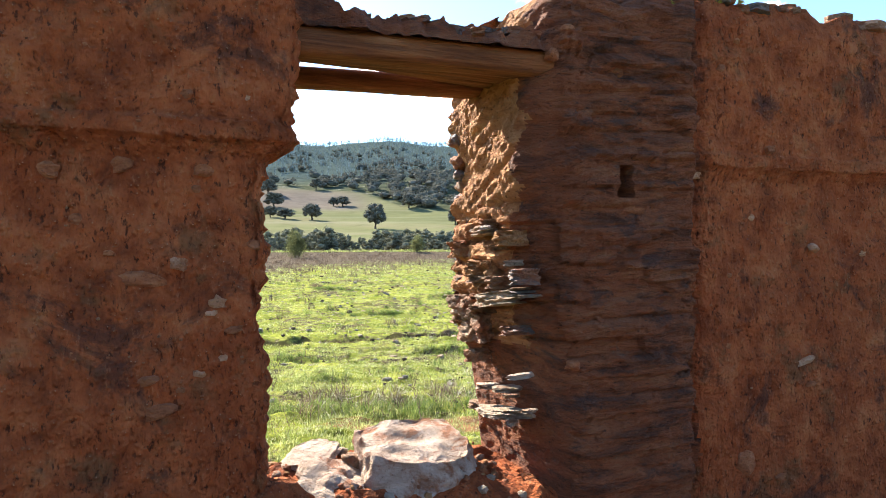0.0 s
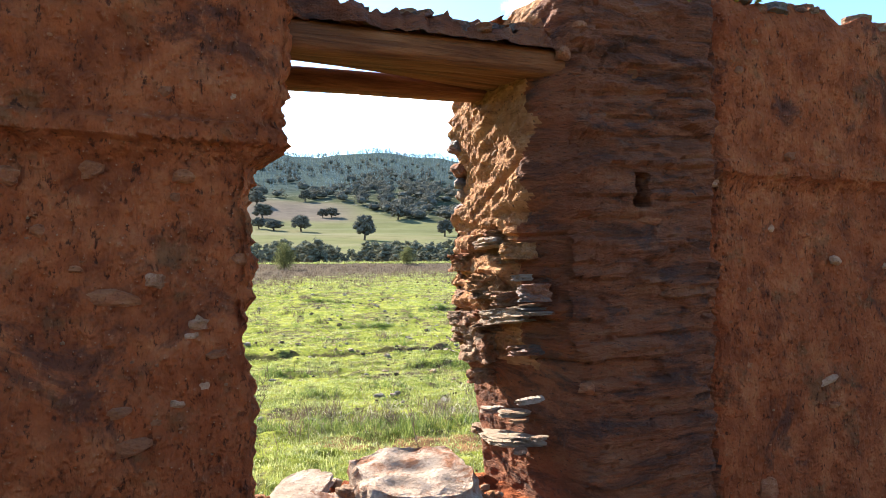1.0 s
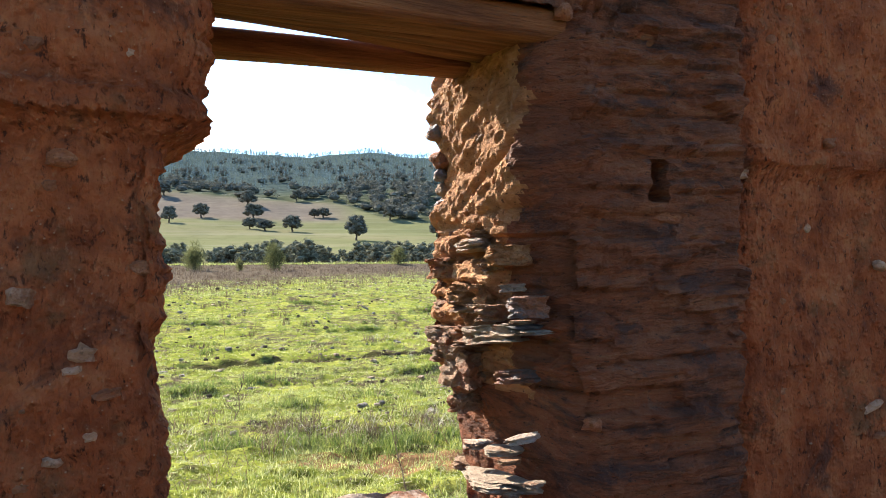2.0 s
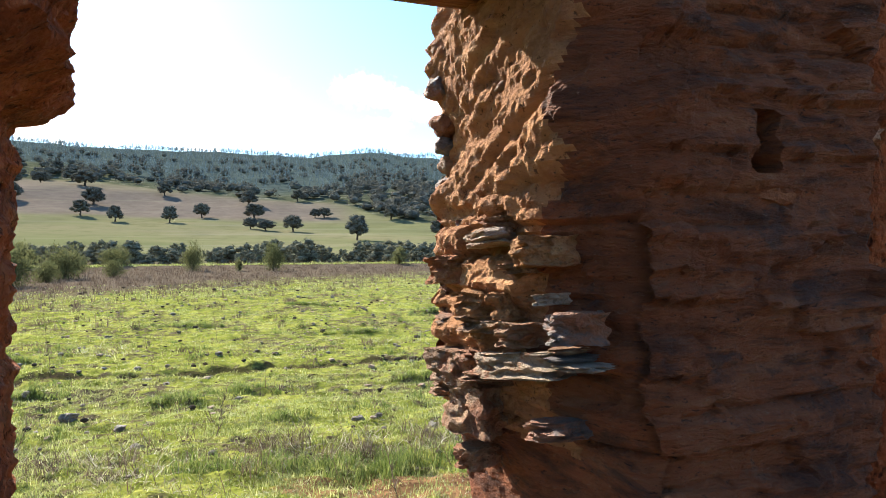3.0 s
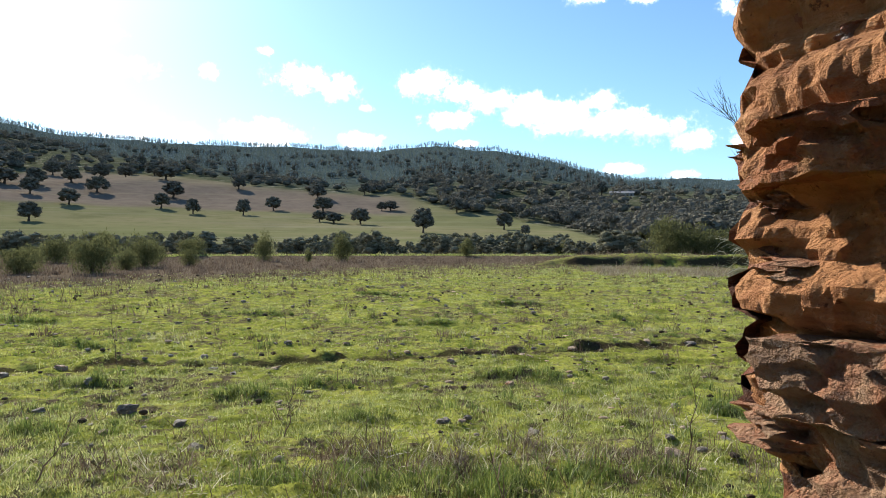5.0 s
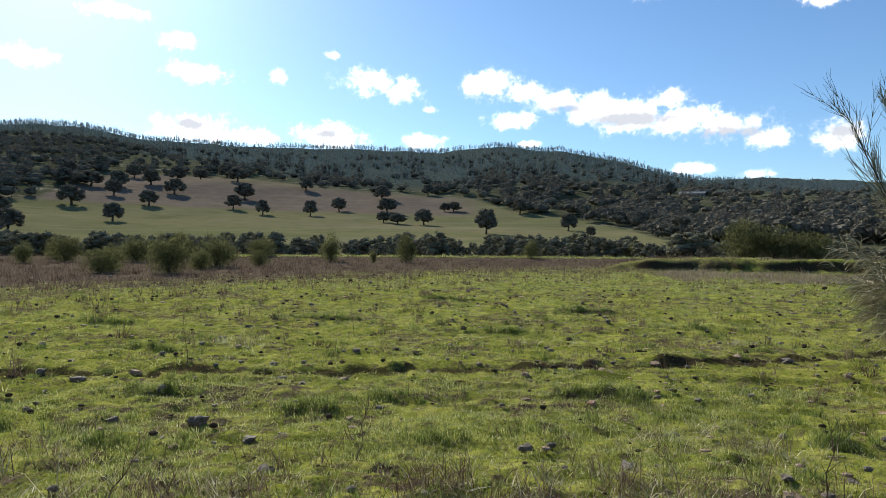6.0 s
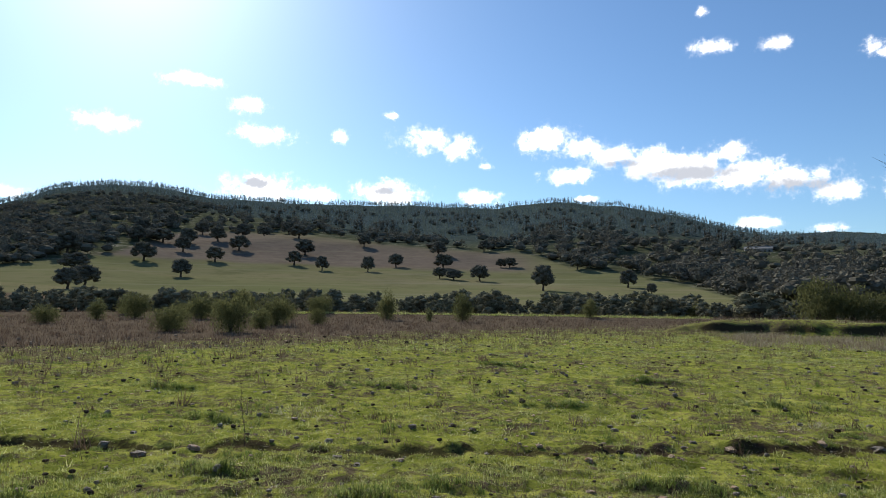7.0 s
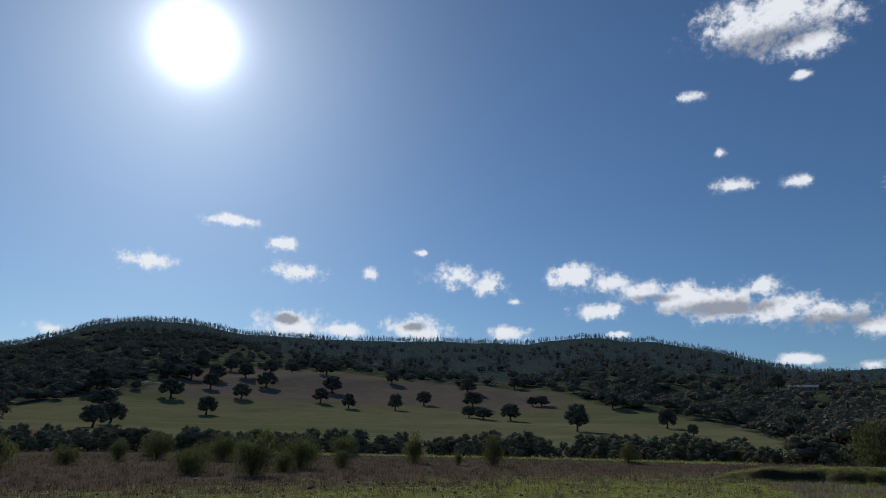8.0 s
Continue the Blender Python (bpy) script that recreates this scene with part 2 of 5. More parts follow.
def ground_colour(net, p):
    patch, mid, fine = net.noise(p, 0.35, 5, 0.6), net.noise(p, 2.4, 5, 0.62), net.noise(p, 22.0, 5, 0.65)
    green = net.ramp(mid, [(0.30, (0.082, 0.096, 0.018)), (0.48, (0.180, 0.198, 0.034)), (0.66, (0.30, 0.298, 0.066))])
    soil = net.ramp(fine, [(0.35, (0.050, 0.038, 0.022)), (0.6, (0.125, 0.098, 0.060)), (0.8, (0.22, 0.18, 0.125))])
    bare = net.math("ADD", net.math("MULTIPLY", patch, 0.5), net.math("MULTIPLY", net.noise(p, 5.0, 4, 0.6), 0.6))
    c = net.mix(net.grey(bare, 0.52, 0.66), green, soil)
    c = net.mix(net.math("MULTIPLY", net.grey(fine, 0.46, 0.34), 0.7), c, (0.035, 0.036, 0.012))
    xyz = net.node("ShaderNodeSeparateXYZ", {0: p})
    # bare reddish earth washed out before the wall
    away = net.vec("MULTIPLY", net.vec("SUBTRACT", p, (-0.25, 6.5, 0.0)), (0.9, 2.6, 0.0))
    spill = net.math("SUBTRACT", 1.0, net.node("ShaderNodeVectorMath", {0: away}, operation="LENGTH").outputs["Value"])
    spill = net.grey(net.math("ADD", spill, net.math("MULTIPLY", net.math("SUBTRACT", mid, 0.5), 1.6)), 0.0, 0.3)
    c = net.mix(net.math("MULTIPLY", spill, 0.9), c, (0.20, 0.105, 0.055))
    # dry grass towards the meadow's far edge, nearer on the west side
    far = net.math("ADD", xyz.outputs[1], net.math("MULTIPLY", xyz.outputs[0], -0.62))
    far = net.math("ADD", far, net.math("MULTIPLY", net.math("MAXIMUM", net.math("SUBTRACT", -6.0, xyz.outputs[0]), 0.0), 0.9))
    far = net.math("ADD", far, net.math("MULTIPLY", net.math("SUBTRACT", patch, 0.5), 26.0))
    dry = net.ramp(fine, [(0.3, (0.062, 0.048, 0.034)), (0.7, (0.150, 0.116, 0.080))])
    c = net.mix(net.grey(far, 36.0, 58.0), c, dry)
    # pasture on the opposite slope: olive green, with a brown fallow band and plough lines along the slope
    cover = net.node("ShaderNodeSeparateColor", {0: cover_layer(net)})
    past = net.ramp(net.noise(net.vec("MULTIPLY", p, (0.012, 0.03, 0.05)), 1.0, 5, 0.6),
                    [(0.35, (0.112, 0.118, 0.055)), (0.5, (0.136, 0.134, 0.067)), (0.65, (0.153, 0.140, 0.078))])
    past = net.mix(net.math("MULTIPLY", net.grey(net.noise(p, 0.12, 6, 0.65), 0.45, 0.7), 0.8), past, (0.104, 0.106, 0.050))
    fallow = net.ramp(net.noise(p, 0.2, 6, 0.65), [(0.3, (0.118, 0.096, 0.076)), (0.7, (0.160, 0.131, 0.102))])
    past = net.mix(cover.outputs[1], past, fallow)
    lines = net.noise(net.vec("MULTIPLY", p, (0.01, 0.01, 1.6)), 1.0, 3, 0.6)
    past = net.mix(net.math("MULTIPLY", net.grey(lines, 0.56, 0.66), 0.35), past, (0.19, 0.18, 0.12))
    c = net.mix(net.grey(xyz.outputs[1], 88.0, 100.0), c, past)
    # stony scrub floor under the oak woods, leaf litter and saplings under the planted forest
    scrub = net.ramp(net.noise(net.vec("MULTIPLY", p, (0.5, 1.0, 1.6)), 0.25, 6, 0.7), [(0.35, (0.040, 0.046, 0.026)), (0.55, (0.075, 0.080, 0.046)), (0.66, (0.24, 0.22, 0.17))])
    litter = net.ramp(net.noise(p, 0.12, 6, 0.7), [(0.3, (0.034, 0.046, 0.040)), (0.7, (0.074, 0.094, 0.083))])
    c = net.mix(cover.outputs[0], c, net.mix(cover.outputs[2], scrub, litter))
    # dark soil colour, standing for shade, where turf breaks off and below the scarp
    turf = net.node("ShaderNodeSeparateXYZ", {0: net.node("ShaderNodeNewGeometry").outputs["Normal"]}).outputs[2]
    broken = net.math("MULTIPLY", net.grey(turf, 0.86, 0.66), net.grey(xyz.outputs[1], 92.0, 86.0))
    scarp = net.math("ADD", net.math("MULTIPLY", xyz.outputs[0], 0.36), net.math("MULTIPLY", net.math("MULTIPLY", xyz.outputs[0], xyz.outputs[0]), 0.012))
    scarp = net.math("ABSOLUTE", net.math("SUBTRACT", net.math("SUBTRACT", xyz.outputs[1], scarp), 13.33))
    scarp = net.math("MULTIPLY", net.grey(net.math("ADD", scarp, net.math("MULTIPLY", net.math("SUBTRACT", mid, 0.5), 0.9)), 0.22, 0.06), net.grey(xyz.outputs[1], 20.0, 19.0))
    c = net.mix(net.math("MAXIMUM", net.math("MULTIPLY", broken, 0.95), net.math("MULTIPLY", scarp, 0.85)), c, net.mix(fine, (0.012, 0.009, 0.006), (0.055, 0.040, 0.026)))
    h = net.math("ADD", net.math("MULTIPLY", mid, 1.0), net.math("MULTIPLY", fine, 0.5))
    return c, h, 0.05


def blade_colour(stops, spread=1.0):
    def build(net, p):
        r = net.node("ShaderNodeNewGeometry").outputs["Random Per Island"]
        c = net.ramp(r, stops)
        c = net.mix(net.math("MULTIPLY", net.grey(net.noise(p, 0.6, 4), 0.4, 0.7), 0.4), c, stops[-1][1])
        c = net.mix(net.math("MULTIPLY", net.grey(net.noise(p, 2.6, 5, 0.65), 0.52, 0.66), 0.65 * spread), c, tuple(v * 0.45 for v in stops[0][1]))
        return c, None, 0
    return build


def leaf_colour(dark, light, scale=0.5):
    def build(net, p):
        r = net.node("ShaderNodeNewGeometry").outputs["Random Per Island"]
        o = net.node("ShaderNodeObjectInfo").outputs["Random"]
        f = net.math("ADD", net.math("MULTIPLY", r, 0.55), net.math("MULTIPLY", net.math("ADD", net.noise(p, scale, 3), net.math("MULTIPLY", o, 0.3)), 0.45))
        return net.ramp(f, [(0.2, dark), (0.85, light)]), None, 0
    return build


def bark_colour(net, p):
    n = net.noise(net.vec("MULTIPLY", p, (1, 1, 0.3)), 9.0, 5, 0.65)
    return net.ramp(n, [(0.3, (0.035, 0.026, 0.02)), (0.7, (0.11, 0.085, 0.065))]), n, 0.03


def ochre_colour(net, p):
    """Earth and rotten slate of the jamb; the sunlit brightness is in the colour."""
    flat = net.vec("MULTIPLY", p, (1.0, 1.0, 3.0))
    lay, mid, fine = net.noise(flat, 5.0, 7, 0.68, 0.5), net.noise(p, 9.0, 6, 0.65), net.noise(p, 52.0, 6, 0.68)
    c = net.ramp(lay, [(0.30, (0.20, 0.085, 0.038)), (0.44, (0.39, 0.180, 0.078)), (0.56, (0.49, 0.235, 0.10)), (0.72, (0.58, 0.33, 0.165))])
    c = net.mix(net.math("MULTIPLY", net.grey(mid, 0.50, 0.66), 0.5), c, (0.27, 0.10, 0.042))
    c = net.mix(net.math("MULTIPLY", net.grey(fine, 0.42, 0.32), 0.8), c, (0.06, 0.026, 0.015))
    return c, net.math("ADD", net.math("MULTIPLY", lay, 1.5), net.math("ADD", mid, fine)), 0.035


def plaster_colour(net, p):
    n = net.noise(p, 1.2, 6, 0.65)
    return net.ramp(n, [(0.3, (0.17, 0.165, 0.155)), (0.6, (0.26, 0.25, 0.235))]), n, 0.01


def yard_colour(net, p):
    n = net.noise(p, 3.0, 6, 0.65)
    return net.ramp(n, [(0.3, (0.10, 0.055, 0.030)), (0.5, (0.19, 0.108, 0.06)), (0.7, (0.27, 0.17, 0.10))]), n, 0.03


OCHRE = material("sunlit_jamb_earth", ochre_colour, 0.92, 0.15)
# warm earth for the unseen floor and wall that bounce light
YARD = material("yard_earth", yard_colour, 0.95, 0.1)
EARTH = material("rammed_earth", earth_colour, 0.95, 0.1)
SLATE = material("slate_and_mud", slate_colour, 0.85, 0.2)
STONE_PALE = material("pale_stone", stone_colour((0.24, 0.165, 0.11), (0.42, 0.31, 0.215), (0.54, 0.43, 0.325), 0.2), 0.9, 0.2)
# palest stone; on the jamb's flecks it also stands for sunlight
STONE_SILL = material("palest_stone", stone_colour((0.42, 0.27, 0.18), (0.60, 0.44, 0.33), (0.72, 0.58, 0.47), 0.28), 0.9, 0.2)
STONE_RUST = material("rusty_slate", stone_colour((0.15, 0.078, 0.042), (0.34, 0.19, 0.10), (0.48, 0.32, 0.19), 0.45), 0.8, 0.3)
STONE_OCHRE = material("ochre_block", stone_colour((0.22, 0.105, 0.045), (0.42, 0.205, 0.085), (0.55, 0.31, 0.15), 0.3), 0.9, 0.15)
STONE_GREY = material("grey_slate", stone_colour((0.075, 0.058, 0.050), (0.16, 0.128, 0.108), (0.29, 0.24, 0.205), 0.4), 0.6, 0.45)
STONE_TAN = material("bedded_pebble", stone_colour((0.25, 0.080, 0.032), (0.40, 0.140, 0.056), (0.52, 0.23, 0.11), 0.35), 0.85, 0.25)
STONE_CREAM = material("cream_pebble", stone_colour((0.40, 0.19, 0.095), (0.60, 0.33, 0.19), (0.72, 0.46, 0.31), 0.25), 0.85, 0.2)
STONE_FIELD = material("field_stone", stone_colour((0.11, 0.092, 0.070), (0.22, 0.185, 0.142), (0.40, 0.36, 0.29), -0.1), 0.85, 0.25)
CLOD = material("soil_clod", lambda net, p: (net.ramp(net.noise(p, 9.0, 5, 0.65), [(0.3, (0.028, 0.021, 0.014)), (0.7, (0.085, 0.065, 0.042))]), None, 0), 0.95, 0.05)
WOOD = material("old_timber", wood_colour, 0.85, 0.2)
GROUND = material("meadow_ground", ground_colour, 1.0, 0.0)
GRASS = material("grass", blade_colour([(0.0, (0.085, 0.118, 0.030)), (0.55, (0.270, 0.312, 0.070)), (1.0, (0.49, 0.485, 0.215))]), 0.5, 0.4, 0.5)
# dark green rank grass; the dark also stands for shade in the tussocks
TUSSOCK = material("rank_grass", blade_colour([(0.0, (0.050, 0.080, 0.016)), (0.6, (0.145, 0.200, 0.040)), (1.0, (0.30, 0.33, 0.10))]), 0.5, 0.35, 0.45)
STRAW = material("dry_grass", blade_colour([(0.0, (0.13, 0.095, 0.055)), (0.6, (0.27, 0.21, 0.13)), (1.0, (0.42, 0.36, 0.26))]), 0.7, 0.3, 0.3)
# leaf tones lifted and greyed to stand in for haze over the slopes
OAK_LEAF = material("holm_oak_leaf", leaf_colour((0.066, 0.064, 0.052), (0.172, 0.160, 0.122)), 0.95, 0.0, 0.12)
SHRUB_LEAF = material("shrub_leaf", leaf_colour((0.080, 0.080, 0.054), (0.205, 0.195, 0.130)), 0.95, 0.0, 0.15)
BROOM_LEAF = material("broom_twig", leaf_colour((0.068, 0.075, 0.030), (0.145, 0.147, 0.064)), 0.9, 0.0, 0.5)
# grey-green leaf, lifted and blued in place of distance haze
PINE_LEAF = material("hazed_hill_leaf", leaf_colour((0.095, 0.122, 0.122), (0.215, 0.258, 0.245), 0.02), 0.95, 0.0, 0.15)
BARK = material("bark", bark_colour, 0.95, 0.1)
WHITEWASH = material("whitewash", plaster_colour, 0.9, 0.1)
ROOF = material("pale_roof", plaster_colour, 0.9, 0.1)
MOSS = material("yellow_moss", leaf_colour((0.20, 0.17, 0.03), (0.42, 0.36, 0.08), 20.0), 0.95, 0.05, 0.2)
WEED = material("dead_weed", blade_colour([(0.0, (0.07, 0.045, 0.03)), (0.6, (0.15, 0.10, 0.065)), (1.0, (0.26, 0.20, 0.14))]), 0.8, 0.2, 0.2)
RIBBON = material("bleached_broom", blade_colour([(0.0, (0.26, 0.22, 0.12)), (0.6, (0.46, 0.41, 0.26)), (1.0, (0.66, 0.62, 0.46))], 0.4), 0.6, 0.3, 0.25)
TWIG = material("grey_twig", leaf_colour((0.09, 0.095, 0.055), (0.22, 0.22, 0.13)), 0.7, 0.3)


# ---------------------------------------------------------------- building helpers
def mesh_object(name, verts, faces, mat, parent=None, smooth=False):
    me = bpy.data.meshes.new(name)
    me.from_pydata(verts, [], faces)
    me.materials.append(mat)
    if smooth:
        me.polygons.foreach_set("use_smooth", [True] * len(me.polygons))
    me.update()
    ob = new(name, me)
    ob.parent = parent
    return ob


def part(name, bm, mat, parent, label=""):
    """One bmesh as one mesh under a thing or a part."""
    me = bpy.data.meshes.new(name)
    bm.to_mesh(me)
    bm.free()
    me.materials.append(mat)
    ob = new(name, me)
    ob.parent = parent
    return tagged(ob, label)


def fbm(x, y, z, octaves=4):
    v, a, total = 0.0, 1.0, 0.0
    for _ in range(octaves):
        v += a * noise.noise((x, y, z))
        total += a
        x, y, z, a = x * 2.03 + 7.1, y * 2.03 + 3.7, z * 2.03 + 1.9, a * 0.5
    return v / total


def tab(table, v):
    if v <= table[0][0]:
        return table[0][1]
    for (a, fa), (b, fb) in zip(table, table[1:]):
        if v <= b:
            return fa + (fb - fa) * (v - a) / (b - a)
    return table[-1][1]


# ---------------------------------------------------------------- the land
# rise of the opposite slope over the viewpoint's level, in degrees, by distance in metres
RISE = [(95, -1.15), (120, -0.25), (190, 0.8), (260, 2.3), (300, 3.5), (350, 4.9), (480, 6.4), (700, 7.6), (950, 8.5)]
# height of the ridge in degrees, by bearing (to the left of +y)
RIDGE = [(-180, 3), (-90, 2.5), (-50, 4.0), (-22, 4.7), (-14, 5.5), (-9.2, 6.3), (-4.3, 7.5), (0, 8.2), (4.8, 8.5), (11, 8.15), (21, 8.3),
         (26, 8.3), (34, 8.1), (42, 8.4), (44.5, 8.3), (48, 7.5), (53, 5.8), (70, 4), (110, 3), (180, 3)]
# the meadow's own height, by distance
FIELD = [(0, 0.12), (4.5, -0.02), (8, -0.16), (14, -0.18), (20, -0.12), (30, 0.0), (72, 0.12), (95, 0.0)]
HUB = (-0.5, 2.7)
# the crest of the hill as it stands, by bearing
CREST = [(-40, 3.6), (-30, 4.2), (-22, 4.7), (-20, 4.9), (-17, 5.2), (-14.1, 5.35), (-12.1, 5.6), (-10, 6.05), (-7.9, 6.7), (-5.6, 7.4), (-1, 8.35), (3.9, 8.75), (6, 8.7), (10, 8.35), (14.1, 8.4), (19, 8.5),
         (24.4, 8.35), (29.4, 8.4), (34.1, 8.35), (36.4, 8.55), (38.7, 8.95), (40.8, 9.05), (42.9, 8.95), (44.9, 8.65), (46.8, 8.2), (48.5, 7.35), (50.3, 6.7), (53, 5.8), (70, 4)]


def step(v):
    """A smooth step from 0 to 1 about v = 0."""
    return 1 / (1 + math.exp(-max(-50, min(50, v))))


def polar(x, y):
    return math.hypot(x - HUB[0], y - HUB[1]), math.degrees(math.atan2(HUB[0] - x, y - HUB[1]))


# small steps in the turf: x, y, half width, height
HUMPS = [(-3.3, 9.8, 0.5, 0.10), (-2.5, 10.55, 0.55, 0.10), (0.1, 11.3, 0.8, 0.11), (-5.6, 10.4, 0.6, 0.08), (-6.6, 8.6, 0.6, 0.09), (2.2, 9.6, 0.35, 0.08), (-1.7, 8.9, 0.4, 0.06), (-4.6, 8.2, 0.5, 0.07),
         (4.6, 12.6, 0.5, 0.08), (-7.8, 13.5, 0.8, 0.09), (-1.5, 17.0, 0.9, 0.08), (3.0, 18.5, 0.9, 0.09), (-6.5, 18.5, 1.0, 0.10), (-11.0, 16.5, 0.9, 0.10), (0.6, 21.5, 1.1, 0.12), (-4.0, 24.0, 1.2, 0.12)]


def land(x, y):
    """Height of the ground."""
    d, az = polar(x, y)
    if d < 95:
        z = tab(FIELD, d)
        if d < 60:
            z += 0.08 * fbm(x * 0.9, y * 0.9, 3.0, 3) * min(1, d / 4) + 0.10 * fbm(x * 2.6, y * 4.5, 9.0, 3)
        # a low scarp, worn by ploughing, runs across the meadow
        line = 13.45 + 0.36 * x + 0.012 * x * x + 0.25 * noise.noise((x * 0.8, 0, 0))
        z += 0.09 * (step((y - line) / 0.025) - step((y - line - 1.2) / 0.5)) * max(0.5, min(1, 0.8 + 0.6 * noise.noise((x * 0.5, 5, 0))))
        # broken little terraces, added so their steep sides shade like tussock edges
        if 4 < d < 34:
            v = y * 0.62 + 1.9 * noise.noise((x * 0.33, y * 0.33, 6)) + 0.25 * noise.noise((x * 2.1, y * 2.1, 2))
            f = v - math.floor(v)
            z += 0.13 * max(0, noise.noise((x * 0.75, y * 0.75, 11)) - 0.02) * (f / 0.07 if f < 0.07 else (1 - f) / 0.93) * min(1, (34 - d) / 10)
        for hx, hy, wide, high in HUMPS:
            if abs(x - hx) < 2 * wide and -0.4 < y - hy < 1.6:
                z += high * math.exp(-((x - hx) / wide) ** 2) * (step((y - hy - 0.06 * noise.noise((x * 4, hy, 0))) / 0.03) - step((y - hy - 0.5) / 0.15))
        # grassy bank before the stream
        if 36 < d < 80 and az < -2:
            rim = 48.5 + 1.5 * noise.noise((x * 0.16, y * 0.16, 0)) + 0.5 * noise.noise((x * 0.7, y * 0.7, 0)) + 0.2 * noise.noise((x * 2.1, y * 2.1, 0))
            z += 0.85 * max(0, min(1, (-4 - az) / 5)) * (step((d - rim) / 0.16) - step((d - 62) / 4)) * (1 + 0.3 * noise.noise((x * 0.3, y * 0.3, 8)))
        z += 0.35 * (step((d - 71) / 0.4) - step((d - 76) / 2)) if d > 60 else 0
        return z
    share = tab(RIDGE, az) / 8.5
    el = tab(RISE, min(d, 950))
    el = el * (share if el > 0 else 1) + 0.13
    k = max(0, min(1, (d - 380) / 570))
    el += (tab(CREST, az) - tab(RIDGE, az) - 0.13) * k * k * (3 - 2 * k)
    z = 1.9 + math.tan(radians(el)) * min(d, 950)
    if d > 950:
        z *= max(0.25, 1 - (d - 950) / 900)
        if -45 < az < -4:                            # a further ridge shows beyond the low shoulder
            z = max(z, 2600 * math.tan(radians(tab([(-45, 2.5), (-30, 4.3), (-23, 5.0), (-17, 5.5), (-14, 5.45), (-9, 5.2), (-4, 3.0)], az))) * math.exp(-((d - 2600) / 700) ** 2))
    return z + (1.2 + d * 0.004) * fbm(x * 0.02, y * 0.02, 0, 3) * min(1, (d - 95) / 60)


# upper edge of the pasture: bearing, degrees over the viewpoint's level
PASTURE = [(-10, 0.3), (-7.4, 1.1), (-0.8, 2.6), (3.7, 3.0), (7.2, 4.2), (14.9, 4.5), (20, 4.9), (24, 5.3), (27.4, 5.6), (36, 5.6), (38.7, 5.0), (42.3, 3.5), (47.7, 2.6), (52, 1.5)]


def cover_at(x, y):
    """Woods, fallow and planted forest, each 0 to 1."""
    d, az = polar(x, y)
    if d < 100:
        return 0.0, 0.0, 0.0
    el = math.degrees(math.atan2(land(x, y) - 1.9, d)) + 0.12 * noise.noise((x * 0.05, y * 0.05, 0))
    edge = tab(PASTURE, az)
    woods = max(0, min(1, (el - edge) / 0.15 + 0.5)) if -10 < az < 52 else step((d - 118) / 4)
    fallow = step((el - 2.75 - 0.02 * (az - 20)) / 0.06) * step((az - 7) / 0.8) * (1 - step((el - 4.4 - 0.06 * (az - 10)) / 0.2))
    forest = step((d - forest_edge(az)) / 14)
    return woods, fallow, forest


def forest_edge(az):
    """How far off the planted forest begins, by bearing."""
    return tab([(-30, 640), (-14, 560), (-5, 470), (2, 400), (8, 365), (20, 375), (26, 480), (40, 740), (50, 800)], az) + 25 * noise.noise((az * 0.3, 0, 0))


def build_ground():
    bearings = [-180 + 6 * k for k in range(20)] + [-60 + 0.4 * k for k in range(300)] + [60 + 6 * k for k in range(20)]
    radii, r = [0.4], 0.4
    while r < 4500:
        r *= 1.03 if r < 3 else 1.010 if r < 8 else 1.0065 if r < 16 else 1.012 if r < 45.8 else 1.0036 if r < 51.0 else 1.012 if r < 60 else 1.018 if 95 < r < 450 else 1.03
        radii.append(r)
    verts, faces = [(HUB[0], HUB[1], 0.12)], []
    n = len(bearings)
    for r in radii:
        for b in bearings:
            x, y = HUB[0] - r * math.sin(radians(b)), HUB[1] + r * math.cos(radians(b))
            verts.append((x, y, land(x, y)))
    for k in range(n):
        faces.append((0, 1 + (k + 1) % n, 1 + k))
    for j in range(len(radii) - 1):
        o = 1 + j * n
        for k in range(n):
            q = (k + 1) % n
            faces.append((o + k, o + q, o + n + q, o + n + k))
    ob = mesh_object("ground", verts, faces, GROUND, smooth=True)
    layer = ob.data.attributes.new("cover", "FLOAT_COLOR", "POINT")
    layer.data.foreach_set("color", [q for v in verts for q in (*cover_at(v[0], v[1]), 1.0)])
    tagged(ob, "green meadow rising to pasture and wooded hills", "ground", kind="structure")
    return ob


build_ground()

# ---------------------------------------------------------------- the ruined wall
TURN = radians(20)
ALONG, DEEP = Vector((math.cos(TURN), math.sin(TURN), 0)), Vector((-math.sin(TURN), math.cos(TURN), 0))
BASE = Vector((0, 2.51, 0))
SIZE, EYE = 1.09, 1.9


def on_wall(s, n, z):
    """A place by its run along the wall, its depth from the near face, and its height."""
    return BASE + (ALONG * s + DEEP * n) * SIZE + Vector((0, 0, EYE + (z - EYE) * SIZE))


def earth_relief(u, z):
    d = 0.030 * fbm(u * 1.7, 0.3, z * 1.7, 3) + 0.026 * fbm(u * 9, 4.1, z * 6, 3) + 0.018 * fbm(u * 30, 8.1, z * 20, 2)
    if z < 2.2:
        d -= 0.035 * min(1, (2.2 - z) / 0.05) - 0.02 * min(1, (2.2 - z) / 0.8)
        # vertical runnels washed out under the ledge
        d -= 0.02 * max(0, noise.noise((u * 22, 1.5, z * 4))) * max(0, 1 - (2.2 - z) / 0.9)
    elif z < 2.26:
        d += 0.022 * (0.6 + 0.8 * noise.noise((u * 3, 1, 0)))
    return d


